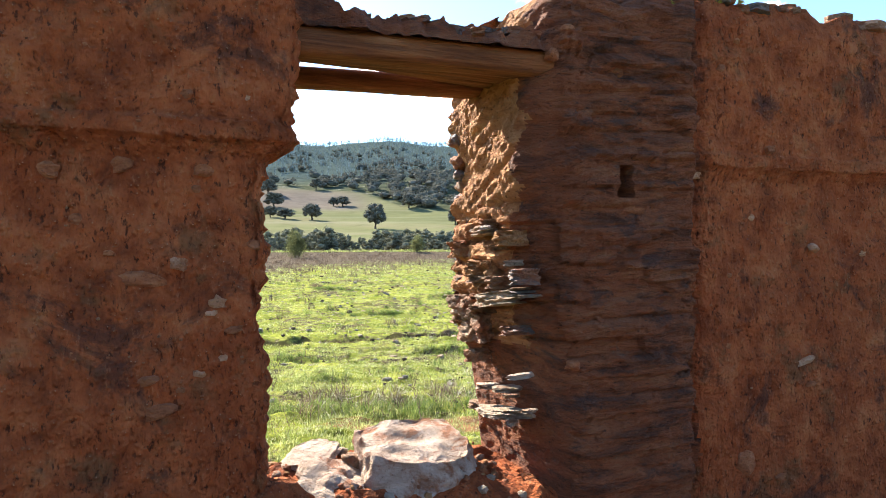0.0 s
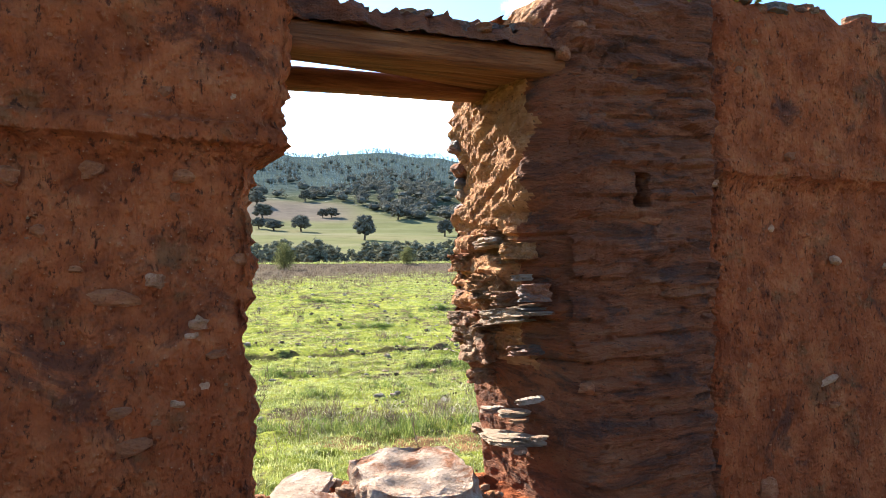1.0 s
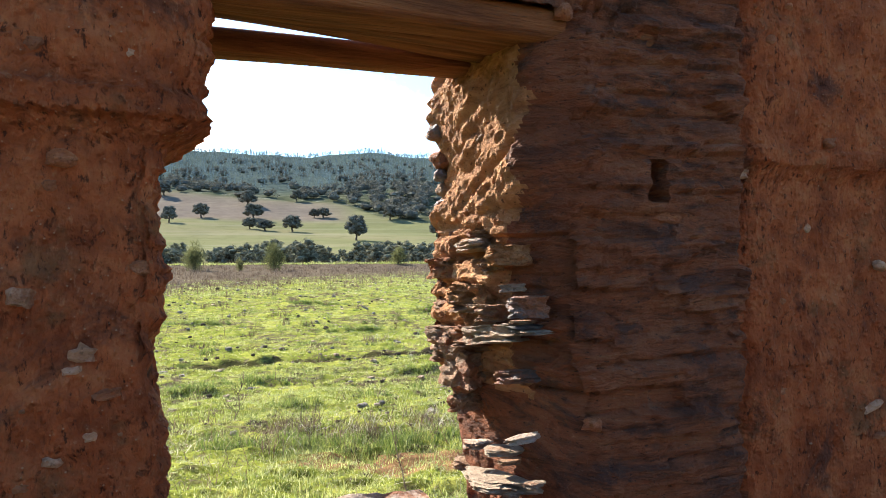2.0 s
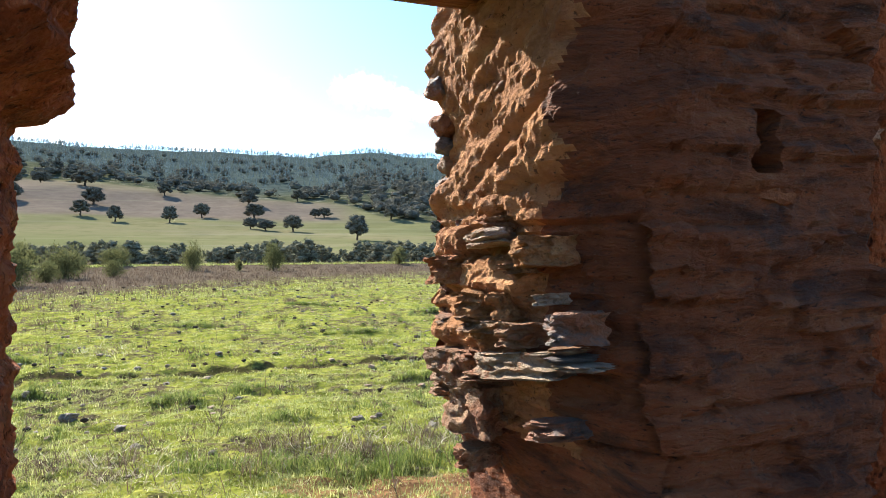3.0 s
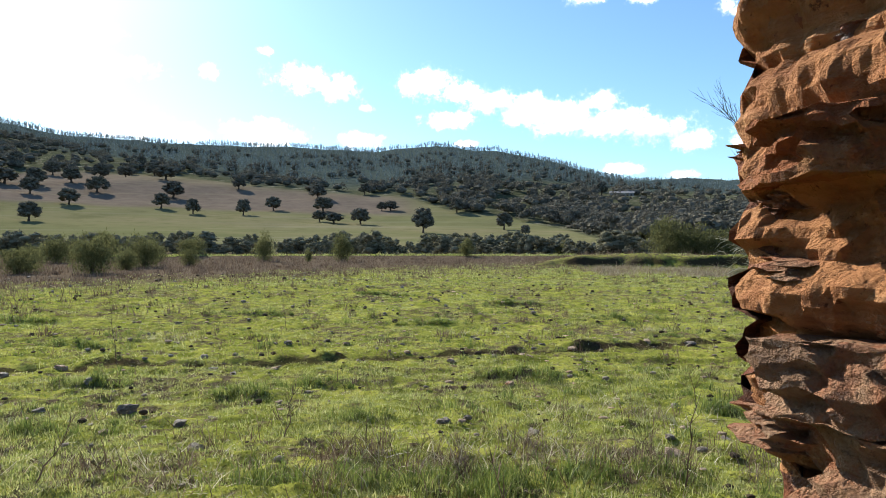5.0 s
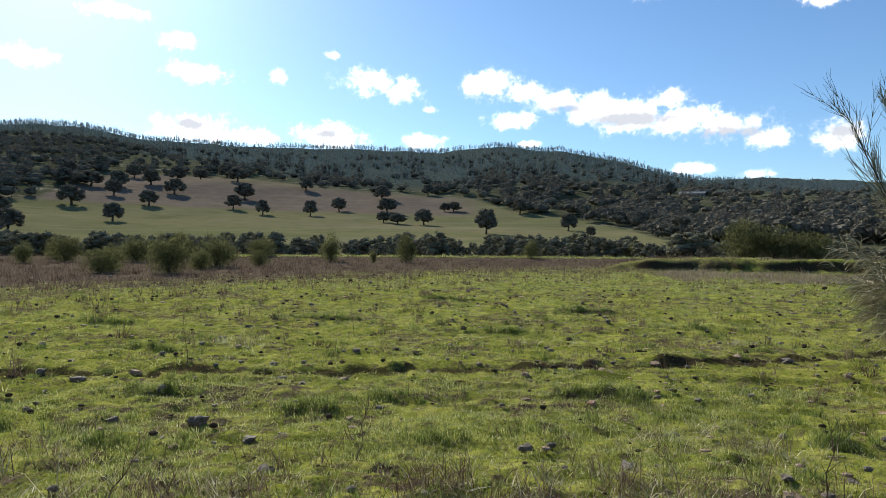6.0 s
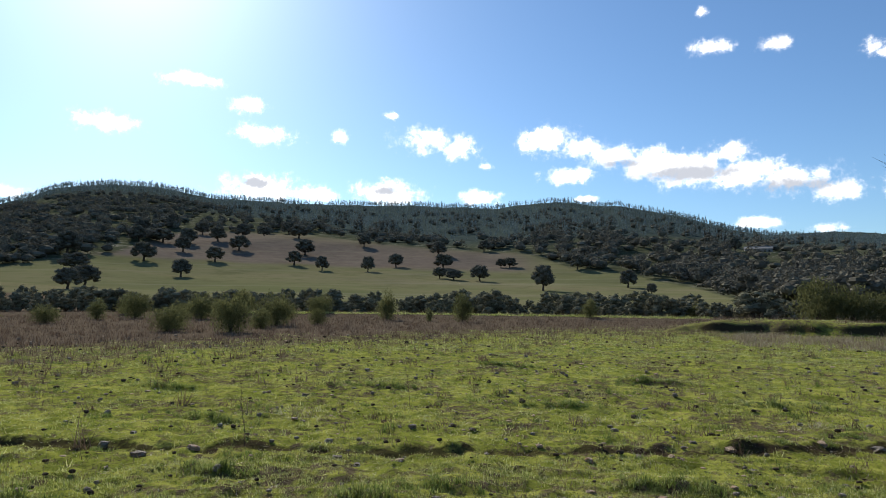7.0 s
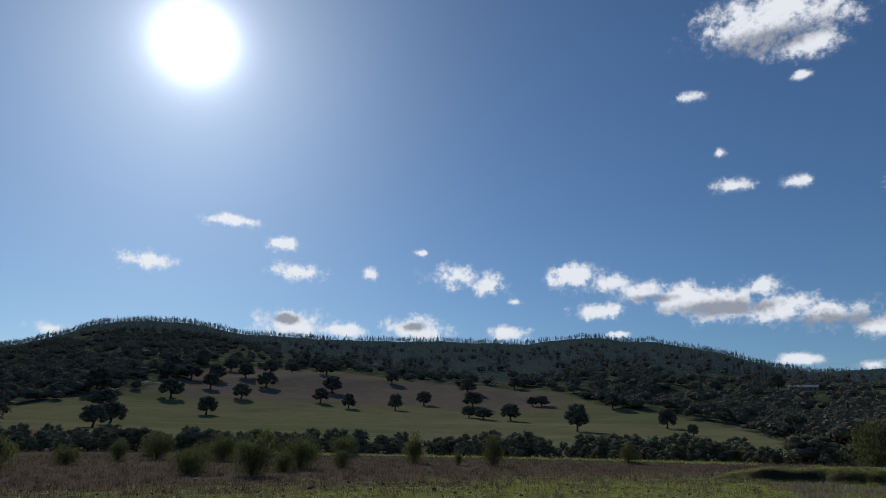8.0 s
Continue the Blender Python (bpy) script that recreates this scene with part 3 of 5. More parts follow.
def slate_relief(u, z, w=1.0):
    zz = z + 0.03 * noise.noise((u * 1.1, 2.0, z * 1.2)) + 0.008 * noise.noise((u * 9, 4.0, z * 3))
    d = 0.0
    for size, amp, run in ((0.075, 0.040, 2.2), (0.030, 0.022, 3.7)):
        k = math.floor(zz / size)
        cut = u * run + 7.31 * k + 0.5 * noise.noise((u * 6, k * 3.3, zz * 9))
        d += amp * noise.cell((math.floor(cut) + 0.5, k + 0.5, size * 50)) - amp * 0.5
        edge = abs(zz / size - k - 0.5) * 2
        d -= amp * 0.5 * max(0, edge - 0.7) / 0.3
    return d * w + 0.020 * fbm(u * 7, 2, z * 16, 3) + 0.03 * fbm(u * 1.5, 5, z * 1.5, 2) + 0.008 * noise.noise((u * 40, 3, z * 55))


def wall_block(name, left, right, top, low, front, back, relief, mats, zone, fine_left, fine_right):
    """A length of wall as stacked rings. left(z, n), right(z, n), top(s): its ends and its crown; front, back: its faces' depths.
    relief(side, u, z): how far the skin stands out; zone(side, s, n, z): which material."""
    levels = 235
    sides = []                                      # (side, share along it)
    many, few = 84, 12
    for k in range(190):
        t = k / 190
        sides.append(("front", t ** 1.7 if fine_left else 1 - (1 - t) ** 1.7 if fine_right else t))
    for k in range(many if fine_right else few):
        sides.append(("right", k / (many if fine_right else few)))
    for k in range(60):
        t = k / 60
        sides.append(("back", 1 - (1 - t) ** 1.7 if fine_left else t ** 1.7 if fine_right else t))
    for k in range(many if fine_left else few):
        sides.append(("left", k / (many if fine_left else few)))
    verts, faces, kinds, m = [], [], [], len(sides)
    r = 0.07
    for j in range(levels + 1):
        h = j / levels
        for side, t in sides:
            z0 = low + (2.75 - low) * h
            rear = back(z0)
            thick = rear - front
            if side in ("front", "back"):
                n = front if side == "front" else rear
                a, b = left(z0, n), right(z0, n)
                s = a + (b - a) * (t if side == "front" else 1 - t)
                near_right = b - s < s - a
                off = min(s - a, b - s, r)
                turn = (1 - off / r) * math.pi / 4   # up to the middle of the corner's arc
                if off < r:
                    s = b - r + r * math.sin(turn) if near_right else a + r - r * math.sin(turn)
                inset = r * (1 - math.cos(turn))
                u, out, p = s, (0, -1 if side == "front" else 1), (s, n + (inset if side == "front" else -inset))
            else:
                n = front + thick * (t if side == "right" else 1 - t)
                s = right(z0, n) if side == "right" else left(z0, n)
                near_front = n - front < rear - n
                off = min(n - front, rear - n, r)
                turn = (1 - off / r) * math.pi / 4
                if off < r:
                    n = front + r - r * math.sin(turn) if near_front else rear - r + r * math.sin(turn)
                inset = r * (1 - math.cos(turn))
                u, out, p = n + 11.0, (1 if side == "right" else -1, 0), (s + (-inset if side == "right" else inset), n)
            z = low + (top(p[0]) - low) * h
            d = relief(side, u, z)
            if h > 0.95:                            # ragged crown
                z += 0.07 * noise.noise((p[0] * 6, p[1] * 6, 3)) * (h - 0.95) / 0.05
                d -= 0.05 * ((h - 0.95) / 0.05) ** 2
            verts.append(on_wall(p[0] + out[0] * d, p[1] + out[1] * d, z))
            kinds.append(zone(side, p[0], p[1], z))
    for j in range(levels):
        o = j * m
        for k in range(m):
            q = (k + 1) % m
            faces.append((o + k, o + q, o + m + q, o + m + k))
    o = levels * m
    last = verts[o:]
    for turn in range(1, 5):                        # close the crown towards the wall's middle line
        for v in last:
            q = BASE + ALONG * (v - BASE).dot(ALONG) + DEEP * (front + back(2.8)) * 0.5 * SIZE
            w = v.lerp(Vector((q.x, q.y, v.z)), turn / 4.01)
            w.z += 0.07 * noise.noise((w.x * 5, w.y * 5, 1)) + 0.04 * noise.noise((w.x * 17, w.y * 17, 1))
            verts.append(w)
            kinds.append(0)
        for k in range(m):
            q = (k + 1) % m
            faces.append((o + k, o + q, o + m + q, o + m + k))
        o += m
    ob = mesh_object(name, verts, faces, mats[0], smooth=False)
    for extra in mats[1:]:
        ob.data.materials.append(extra)
    ob.data.polygons.foreach_set("material_index", [kinds[f[0]] for f in faces])
    return ob


LEFT_NEAR = [(0.9, -0.592), (1.21, -0.602), (1.485, -0.592), (1.65, -0.622), (1.85, -0.587), (2.0, -0.602), (2.12, -0.592), (2.18, -0.552), (2.22, -0.512), (2.27, -0.532), (2.4, -0.507), (2.6, -0.492)]
LEFT_FAR = [(0.9, -0.69), (1.6, -0.685), (1.9, -0.675), (2.05, -0.665), (2.12, -0.68), (2.17, -0.61), (2.25, -0.595), (2.4, -0.585), (2.6, -0.575)]
RIGHT_FAR = [(0.96, 0.41), (1.13, 0.37), (1.30, 0.375), (1.44, 0.31), (1.576, 0.295), (1.79, 0.32), (1.96, 0.31), (2.12, 0.375), (2.29, 0.325), (2.40, 0.305), (2.56, 0.34)]
RIGHT_MID = [(0.96, 0.47), (1.3, 0.46), (1.42, 0.43), (1.5, 0.345), (1.6, 0.325), (2.0, 0.325), (2.2, 0.34), (2.45, 0.36), (2.6, 0.40)]
RIGHT_NEAR = [(0.96, 0.50), (1.3, 0.50), (1.42, 0.48), (1.52, 0.44), (1.9, 0.44), (2.2, 0.45), (2.42, 0.44), (2.52, 0.43)]


def jamb(z, n):
    """Run of the splayed right jamb: near edge, waist, outer edge."""
    near, waist, out = tab(RIGHT_NEAR, z), tab(RIGHT_MID, z), tab(RIGHT_FAR, z)
    deep = waist_depth(z)
    if n < deep:
        return near + (waist - near) * max(0, n) / deep + 0.02
    return waist + (out - waist) * min(1, (n - deep) / (0.75 - deep)) + 0.02


def waist_depth(z):
    """How far in the jamb is narrowest: further in below the springing of the earth fill."""
    upper = min(1, max(0, (z - 1.96) / 0.14))
    return 0.22 - 0.10 * upper + 0.055 * noise.noise((z * 7, 1, 8)) + 0.03 * noise.noise((z * 26, 1, 3))


def outer(z):
    """Depth of the right wall's outer face, eaten away below."""
    return 0.805 - 0.09 * min(1, max(0, (1.5 - z) / 0.3))


def right_zone(side, s, n, z):
    # ochre where the jamb is sunlit, dark slate tone where it lies shaded
    if side == "left":
        return 2 if z > 1.44 + 0.05 * noise.noise((n * 9, 1, 5)) and n > waist_depth(z) + 0.01 + 0.03 * noise.noise((z * 17, n * 8, 2)) else 0
    return 1 if side == "front" and s > 1.15 + 0.10 * noise.noise((z * 2.5, 1, 0)) + 0.06 * noise.noise((z * 8, 2, 0)) + 0.03 * noise.noise((z * 21, 2, 4)) else 0


def left_relief(side, u, z):
    if side == "right":
        return 0.6 * earth_relief(u, z) + 0.024 * noise.noise((u * 9, 1, z * 24)) + 0.015 * noise.noise((u * 20, 6, z * 60))
    return earth_relief(u, z)


def right_relief(side, u, z):
    if side == "left":
        k = min(1, max(0, (z - 1.98 + 0.06 * noise.noise((u * 3, 1, 4))) / 0.08))
        mud = min(1, max(0, (1.47 - z + 0.04 * noise.noise((u * 5, 1, 7))) / 0.05))      # smooth washed earth low down
        layers = slate_relief(u, z, 0.55) + 0.030 * fbm(u * 5, 1, z * 11, 3) + 0.014 * fbm(u * 24, 2, z * 30, 2)
        layers = (1 - mud) * layers + mud * (0.022 * fbm(u * 5, 3, z * 7, 3) + 0.010 * fbm(u * 22, 3, z * 30, 2))
        return (1 - k) * layers + k * (0.024 * fbm(u * 2.2, 3, (z + 0.5 * u) * 9, 2) + 0.018 * noise.noise((u * 5, 2, (z + 0.5 * u) * 24)) + 0.016 * fbm(u * 14, 3, z * 22, 2) + 0.010 * noise.noise((u * 45, 1, z * 50)) + 0.012)
    if side == "back":
        return slate_relief(u, z)
    k = min(1, max(0, (u - 1.12 + 0.05 * noise.noise((z * 3, 1, 1))) / 0.06))
    d = (1 - k) * (slate_relief(u, z, 0.5) + 0.022 * fbm(u * 5, 7, z * 9, 3) + 0.02) + k * (earth_relief(u, z) - 0.03)
    d -= 0.05 * math.exp(-((u - 1.16 - 0.04 * noise.noise((z * 4, 2, 1))) / 0.03) ** 2)
    # an old putlog hole
    if 0.742 < u < 0.806 and 2.065 < z < 2.185:
        d -= 0.13
    return d


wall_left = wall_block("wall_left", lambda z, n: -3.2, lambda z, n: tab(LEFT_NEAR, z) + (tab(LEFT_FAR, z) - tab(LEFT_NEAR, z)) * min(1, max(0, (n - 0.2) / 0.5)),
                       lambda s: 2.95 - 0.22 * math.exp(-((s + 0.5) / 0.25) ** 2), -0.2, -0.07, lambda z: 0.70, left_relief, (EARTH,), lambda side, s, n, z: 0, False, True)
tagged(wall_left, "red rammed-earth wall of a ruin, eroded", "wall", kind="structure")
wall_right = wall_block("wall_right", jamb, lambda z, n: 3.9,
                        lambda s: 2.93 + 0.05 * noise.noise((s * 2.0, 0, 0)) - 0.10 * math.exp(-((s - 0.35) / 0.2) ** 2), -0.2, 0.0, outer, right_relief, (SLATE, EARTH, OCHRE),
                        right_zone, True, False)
tagged(wall_right, "dark slate and mud wall of a ruin", "wall", kind="structure")


def sill_block():
    verts, faces, nx, ny = [], [], 44, 34
    for j in range(ny + 1):
        for i in range(nx + 1):
            s, n = -0.75 + 1.30 * i / nx, -0.06 + 0.80 * j / ny
            z = 0.99 + 0.05 * fbm(s * 4, n * 4, 0, 4) + 0.03 * fbm(s * 15, n * 15, 2, 2) - 0.3 * max(0, s - 0.2) - 0.5 * max(0, 0.10 - n) - 0.35 * max(0, n - 0.5)
            if j in (0, ny):
                z = -0.2
            verts.append(on_wall(s, n, z))
    for j in range(ny):
        for i in range(nx):
            o = j * (nx + 1) + i
            faces.append((o, o + 1, o + nx + 2, o + nx + 1))
    ob = mesh_object("wall_sill", verts, faces, EARTH)
    tagged(ob, "broken earth sill of the ruined opening", "wall sill", kind="structure")
    return ob


wall_sill = sill_block()


# ---------------------------------------------------------------- stones
def stone_mesh(name, size, seed, mat, cuts=2, rough=0.16, flat=True, soft=True):
    """An irregular broken stone of that size about its own middle."""
    rng = random.Random(seed)
    bm = bmesh.new()
    bmesh.ops.create_icosphere(bm, subdivisions=cuts, radius=1.0)
    off = Vector((rng.uniform(0, 50), rng.uniform(0, 50), rng.uniform(0, 50)))
    planes = [(Vector((rng.uniform(-1, 1), rng.uniform(-1, 1), rng.uniform(-0.6, 0.6))).normalized(), rng.uniform(0.62, 0.85)) for _ in range(7)]
    for v in bm.verts:
        c = v.co.copy()
        m = max(abs(c.x), abs(c.y), abs(c.z))
        c = c.lerp(c / m * 0.8, 0.65)
        for nrm, lim in planes:
            over = c.dot(nrm) - lim
            if over > 0:
                c -= nrm * over * 0.9
        c += c.normalized() * (rough * noise.noise(c * 2.2 + off) + 0.10 * noise.noise(c * 6.0 + off) * (cuts > 2))
        if flat:
            c.z = max(-0.75, min(0.75, c.z * 1.25)) + 0.12 * noise.noise(c * 3.0 + off)
        v.co = Vector((c.x * size[0] / 1.6, c.y * size[1] / 1.6, c.z * size[2] / 1.6))
    for f in bm.faces:
        f.smooth = soft
    me = bpy.data.meshes.new(name)
    bm.to_mesh(me)
    bm.free()
    me.materials.append(mat)
    return me


def stone_at(name, me, place, turn=(0, 0, 0), scale=(1, 1, 1), parent=None):
    ob = new(name, me)
    ob.matrix_basis = Matrix.LocRotScale(place, Euler([radians(a) for a in turn]), scale)
    ob.parent = parent
    return ob


# ---------------------------------------------------------------- lintel timbers
def timber(name, s0, s1, n, z0, z1, width, height, seed, label):
    """A hewn, weathered beam along the wall; z0, z1: its underside at either end."""
    bm, rings, m = bmesh.new(), 40, 14
    rows = []
    for j in range(rings + 1):
        t = j / rings
        row = []
        for k in range(m):
            a = 2 * math.pi * k / m
            ca, sa = math.cos(a), math.sin(a)
            e = 0.72
            x = math.copysign(abs(ca) ** e, ca) * width / 2
            y = math.copysign(abs(sa) ** e, sa) * height / 2
            f = 1 + 0.10 * noise.noise((t * 3, seed, k * 0.4)) + 0.06 * noise.noise((t * 1.2, seed + 5, ca)) + 0.05 * noise.noise((seed, ca * 3, sa * 3))
            bend = 0.012 * noise.noise((t * 2.2, seed, 9))
            row.append(bm.verts.new(on_wall(s0 + (s1 - s0) * t, n + x * f + bend, z0 + (z1 - z0) * t + height / 2 + y * f + bend)))
        rows.append(row)
    for j in range(rings):
        for k in range(m):
            q = (k + 1) % m
            bm.faces.new((rows[j][k], rows[j][q], rows[j + 1][q], rows[j + 1][k]))
    bm.faces.new(rows[0]), bm.faces.new(rows[-1])
    bmesh.ops.recalc_face_normals(bm, faces=bm.faces)
    ob = part(name, bm, WOOD, None, label)
    tagged(ob, "", "beam", group="lintel beams")
    for p in ob.data.polygons:
        p.use_smooth = True
    return ob


timber("lintel_beam", -0.80, 0.80, 0.105, 2.525, 2.515, 0.17, 0.10, 1.0, "weathered brown timber lintel beam at the inner face")
timber("lintel_beam", -0.80, 0.80, 0.245, 2.560, 2.525, 0.15, 0.10, 2.0, "weathered brown timber lintel beam, second across")
timber("lintel_beam", -0.80, 0.80, 0.375, 2.600, 2.53, 0.14, 0.10, 3.0, "weathered brown timber lintel beam, cracked lengthwise")
timber("lintel_beam", -0.80, 0.80, 0.505, 2.495, 2.535, 0.13, 0.085, 4.0, "thin timber lintel beam at the outer face")


def lintel_fill():
    """Earth and slate left on top of the beams."""
    verts, faces, nx, ny = [], [], 150, 22
    for j in range(ny + 1):
        for i in range(nx + 1):
            s, n = -0.62 + 1.12 * i / nx, -0.01 + 0.42 * j / ny
            z = 2.66 + 0.045 * fbm(s * 4, n * 4, 7, 3) + 0.04 * noise.noise((s * 13, n * 13, 4)) + 0.025 * noise.noise((s * 34, n * 34, 4)) + 0.10 * max(0, abs(s + 0.02) - 0.3) + 0.55 * max(0, -s - 0.34)
            n += 0.04 * noise.noise((s * 8, 3, j * 0.3)) + 0.03 * noise.noise((s * 27, 3, j * 0.9))
            if j == 0:
                z = 2.60
            verts.append(on_wall(s, n, z))
    for j in range(ny):
        for i in range(nx):
            o = j * (nx + 1) + i
            faces.append((o, o + 1, o + nx + 2, o + nx + 1))
    ob = mesh_object("wall_crown", verts, faces, SLATE)
    tagged(ob, "earth and slate resting on the lintel beams", "wall top", kind="structure")
    return ob


lintel_fill()


def yard():
    """Unseen earth floor and opposite wall, added facing the sun to bounce warm light."""
    verts, faces, nx, ny = [], [], 40, 40
    for j in range(ny + 1):
        for i in range(nx + 1):
            s, n = -3.4 + 7.4 * i / nx, -6.4 + 6.5 * j / ny
            p = on_wall(s, n, 0.36 + 0.05 * fbm(s * 1.5, n * 1.5, 4, 3))
            verts.append(p)
    for j in range(ny):
        for i in range(nx):
            o = j * (nx + 1) + i
            faces.append((o, o + 1, o + nx + 2, o + nx + 1))
    floor = mesh_object("floor", verts, faces, YARD, smooth=True)
    tagged(floor, "unseen earth floor of the roofless ruin, bounces warm light", "floor", kind="structure")
    verts, faces, m = [], [], 60
    for h, n in ((-0.2, -6.1), (2.5, -6.15), (2.55, -6.6), (-0.2, -6.7)):
        for i in range(m + 1):
            s = -3.4 + 7.4 * i / m
            verts.append(on_wall(s, n + 0.04 * fbm(s * 2, h, 1, 3), h + (0.25 * fbm(s * 1.2, 3, 2, 3) if h > 0 else 0)))
    for k in range(3):
        for i in range(m):
            o = k * (m + 1) + i
            faces.append((o, o + m + 1, o + m + 2, o + 1))
    unseen_wall = mesh_object("wall_back", verts, faces, YARD, smooth=False)
    tagged(unseen_wall, "unseen added wall behind the opening, bounces warm sunlight", "wall", kind="structure")


yard()


# ---------------------------------------------------------------- stones in the wall
def slab_mesh(name, size, seed, mat, cuts=4):
    """A flat broken slate slab, its edges split into leaves; size: across the wall's depth, along, height."""
    rng = random.Random(seed)
    bm = bmesh.new()
    bmesh.ops.create_icosphere(bm, subdivisions=cuts, radius=1.0)
    off = Vector((rng.uniform(0, 50), rng.uniform(0, 50), rng.uniform(0, 50)))
    corners = [(rng.uniform(0, 6.28), rng.uniform(0.55, 0.85)) for _ in range(6)]
    for v in bm.verts:
        c = v.co
        z = max(-0.62, min(0.62, c.z * 1.05)) / 0.62
        r = math.hypot(c.x, c.y)
        a = math.atan2(c.y, c.x)
        rad = min(1.0, r * 1.35)
        for ca, lim in corners:
            k = math.cos(a - ca)
            if k > 0.2:
                rad = min(rad, lim / k)
        leaf = math.floor(z * 2.6 + 0.5 * noise.noise((a * 1.3, z, seed)))
        edge = max(0, r - 0.45) / 0.55
        rad *= 1 + edge * (0.22 * (noise.cell((leaf + 0.5, math.floor(a * 1.6) + 0.5, seed * 1.7)) - 0.5) + 0.16 * noise.noise((math.cos(a) * 3 + off.x, math.sin(a) * 3 + off.y, z * 2)))
        z += 0.22 * noise.noise((math.cos(a) * rad * 2.2 + off.y, math.sin(a) * rad * 2.2, off.z)) + 0.16 * noise.noise((c.x * 6, c.y * 6, off.x)) + 0.08 * noise.noise((c.x * 15, c.y * 15, off.y))
        rad *= 1 + 0.06 * noise.noise((math.cos(a) * 9, math.sin(a) * 9, z * 3 + off.z))
        v.co = Vector((math.cos(a) * rad * size[0] / 2, math.sin(a) * rad * size[1] / 2, z * size[2] / 2))
    for f in bm.faces:
        f.smooth = False
    me = bpy.data.meshes.new(name)
    bm.to_mesh(me)
    bm.free()
    me.materials.append(mat)
    return me


WALL_TURN = math.degrees(TURN)


def wall_stone(me, s, n, z, parent, tilt=(0, 0, 0), scale=(1, 1, 1), name="stone"):
    return stone_at(name, me, on_wall(s, n, z), (tilt[0], tilt[1], WALL_TURN + tilt[2]), tuple(v * SIZE for v in scale), parent)


def jamb_stones():
    """Slate courses that stand out of the broken jamb."""
    rng = random.Random(33)
    mats = (STONE_RUST, STONE_RUST, STONE_GREY, STONE_RUST, STONE_RUST)
    flat = [slab_mesh("stone", (0.20, 0.26, 0.045), 100 + k, mats[k % 5], 4) for k in range(10)]
    z = 1.0
    while z < 2.02:
        t = rng.uniform(0.018, 0.045)
        n = rng.uniform(0.04, 0.42)
        while n < outer(z) - 0.06:
            run = min(rng.uniform(0.08, 0.28), outer(z) - n)
            if rng.random() < ((0.34 if z > 1.46 else 0.12) if n > 0.30 else 0.0):
                face = jamb(z, n + run / 2)
                deep = rng.uniform(0.7, 1.1)
                proud = rng.uniform(0.0, 0.032)
                wall_stone(flat[rng.randrange(10)], face - proud + 0.09 * deep, n + run / 2, z + t / 2, wall_right,
                           (rng.uniform(-5, 5), rng.uniform(-6, 6), rng.uniform(-16, 16)), (deep, run / 0.24, t / 0.045))
            n += run + rng.uniform(0.0, 0.08)
        z += t * rng.uniform(1.0, 1.5)
    # slabs and blocks that show best: run, depth, height, size (run, depth, height), kind, dip towards the field in degrees, skew
    shown = [(0.345, 0.41, 1.928, (0.17, 0.25, 0.034), STONE_SILL, -5, 3), (0.375, 0.20, 1.898, (0.20, 0.18, 0.060), STONE_OCHRE, -3, -8), (0.37, 0.265, 1.862, (0.16, 0.12, 0.022), STONE_RUST, -4, 6),
             (0.345, 0.62, 1.85, (0.16, 0.22, 0.07), STONE_OCHRE, -3, 4), (0.35, 0.45, 1.775, (0.16, 0.17, 0.055), STONE_OCHRE, 4, 8), (0.36, 0.335, 1.775, (0.15, 0.09, 0.06), STONE_OCHRE, -4, 25),
             (0.37, 0.16, 1.80, (0.11, 0.05, 0.022), STONE_PALE, -8, 10), (0.385, 0.085, 1.75, (0.15, 0.13, 0.058), STONE_GREY, -3, 5), (0.355, 0.45, 1.722, (0.18, 0.28, 0.034), STONE_RUST, -2, 2),
             (0.365, 0.265, 1.716, (0.16, 0.14, 0.05), STONE_RUST, -6, -8), (0.37, 0.115, 1.702, (0.13, 0.09, 0.009), STONE_RUST, -3, 0), (0.37, 0.09, 1.690, (0.13, 0.09, 0.008), STONE_GREY, -2, 6),
             (0.37, 0.065, 1.678, (0.13, 0.10, 0.010), STONE_PALE, -2, -5), (0.36, 0.30, 1.645, (0.21, 0.46, 0.055), STONE_PALE, -8, 2), (0.355, 0.60, 1.595, (0.19, 0.27, 0.085), STONE_RUST, -4, 3),
             (0.355, 0.42, 1.60, (0.16, 0.20, 0.022), STONE_RUST, -7, 5), (0.37, 0.55, 1.49, (0.22, 0.30, 0.115), STONE_RUST, -6, -4), (0.385, 0.17, 1.53, (0.16, 0.17, 0.036), STONE_GREY, -8, 4),
             # flat stones in the washed earth below, pale tones standing in for sunlit tops
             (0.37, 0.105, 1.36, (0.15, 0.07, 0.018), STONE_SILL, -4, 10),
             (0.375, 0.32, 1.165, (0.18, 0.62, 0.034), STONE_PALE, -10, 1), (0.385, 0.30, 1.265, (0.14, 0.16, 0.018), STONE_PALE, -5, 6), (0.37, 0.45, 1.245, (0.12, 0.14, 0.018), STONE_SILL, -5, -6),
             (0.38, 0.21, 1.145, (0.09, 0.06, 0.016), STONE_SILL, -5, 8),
             (0.385, 0.22, 1.255, (0.10, 0.06, 0.012), STONE_RUST, -4, 0), (0.40, 0.12, 1.215, (0.09, 0.05, 0.012), STONE_PALE, -4, 5), (0.37, 0.53, 1.37, (0.14, 0.12, 0.05), STONE_RUST, -5, 20)]
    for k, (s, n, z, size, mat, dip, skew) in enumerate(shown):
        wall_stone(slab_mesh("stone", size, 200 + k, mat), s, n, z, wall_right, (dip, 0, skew))
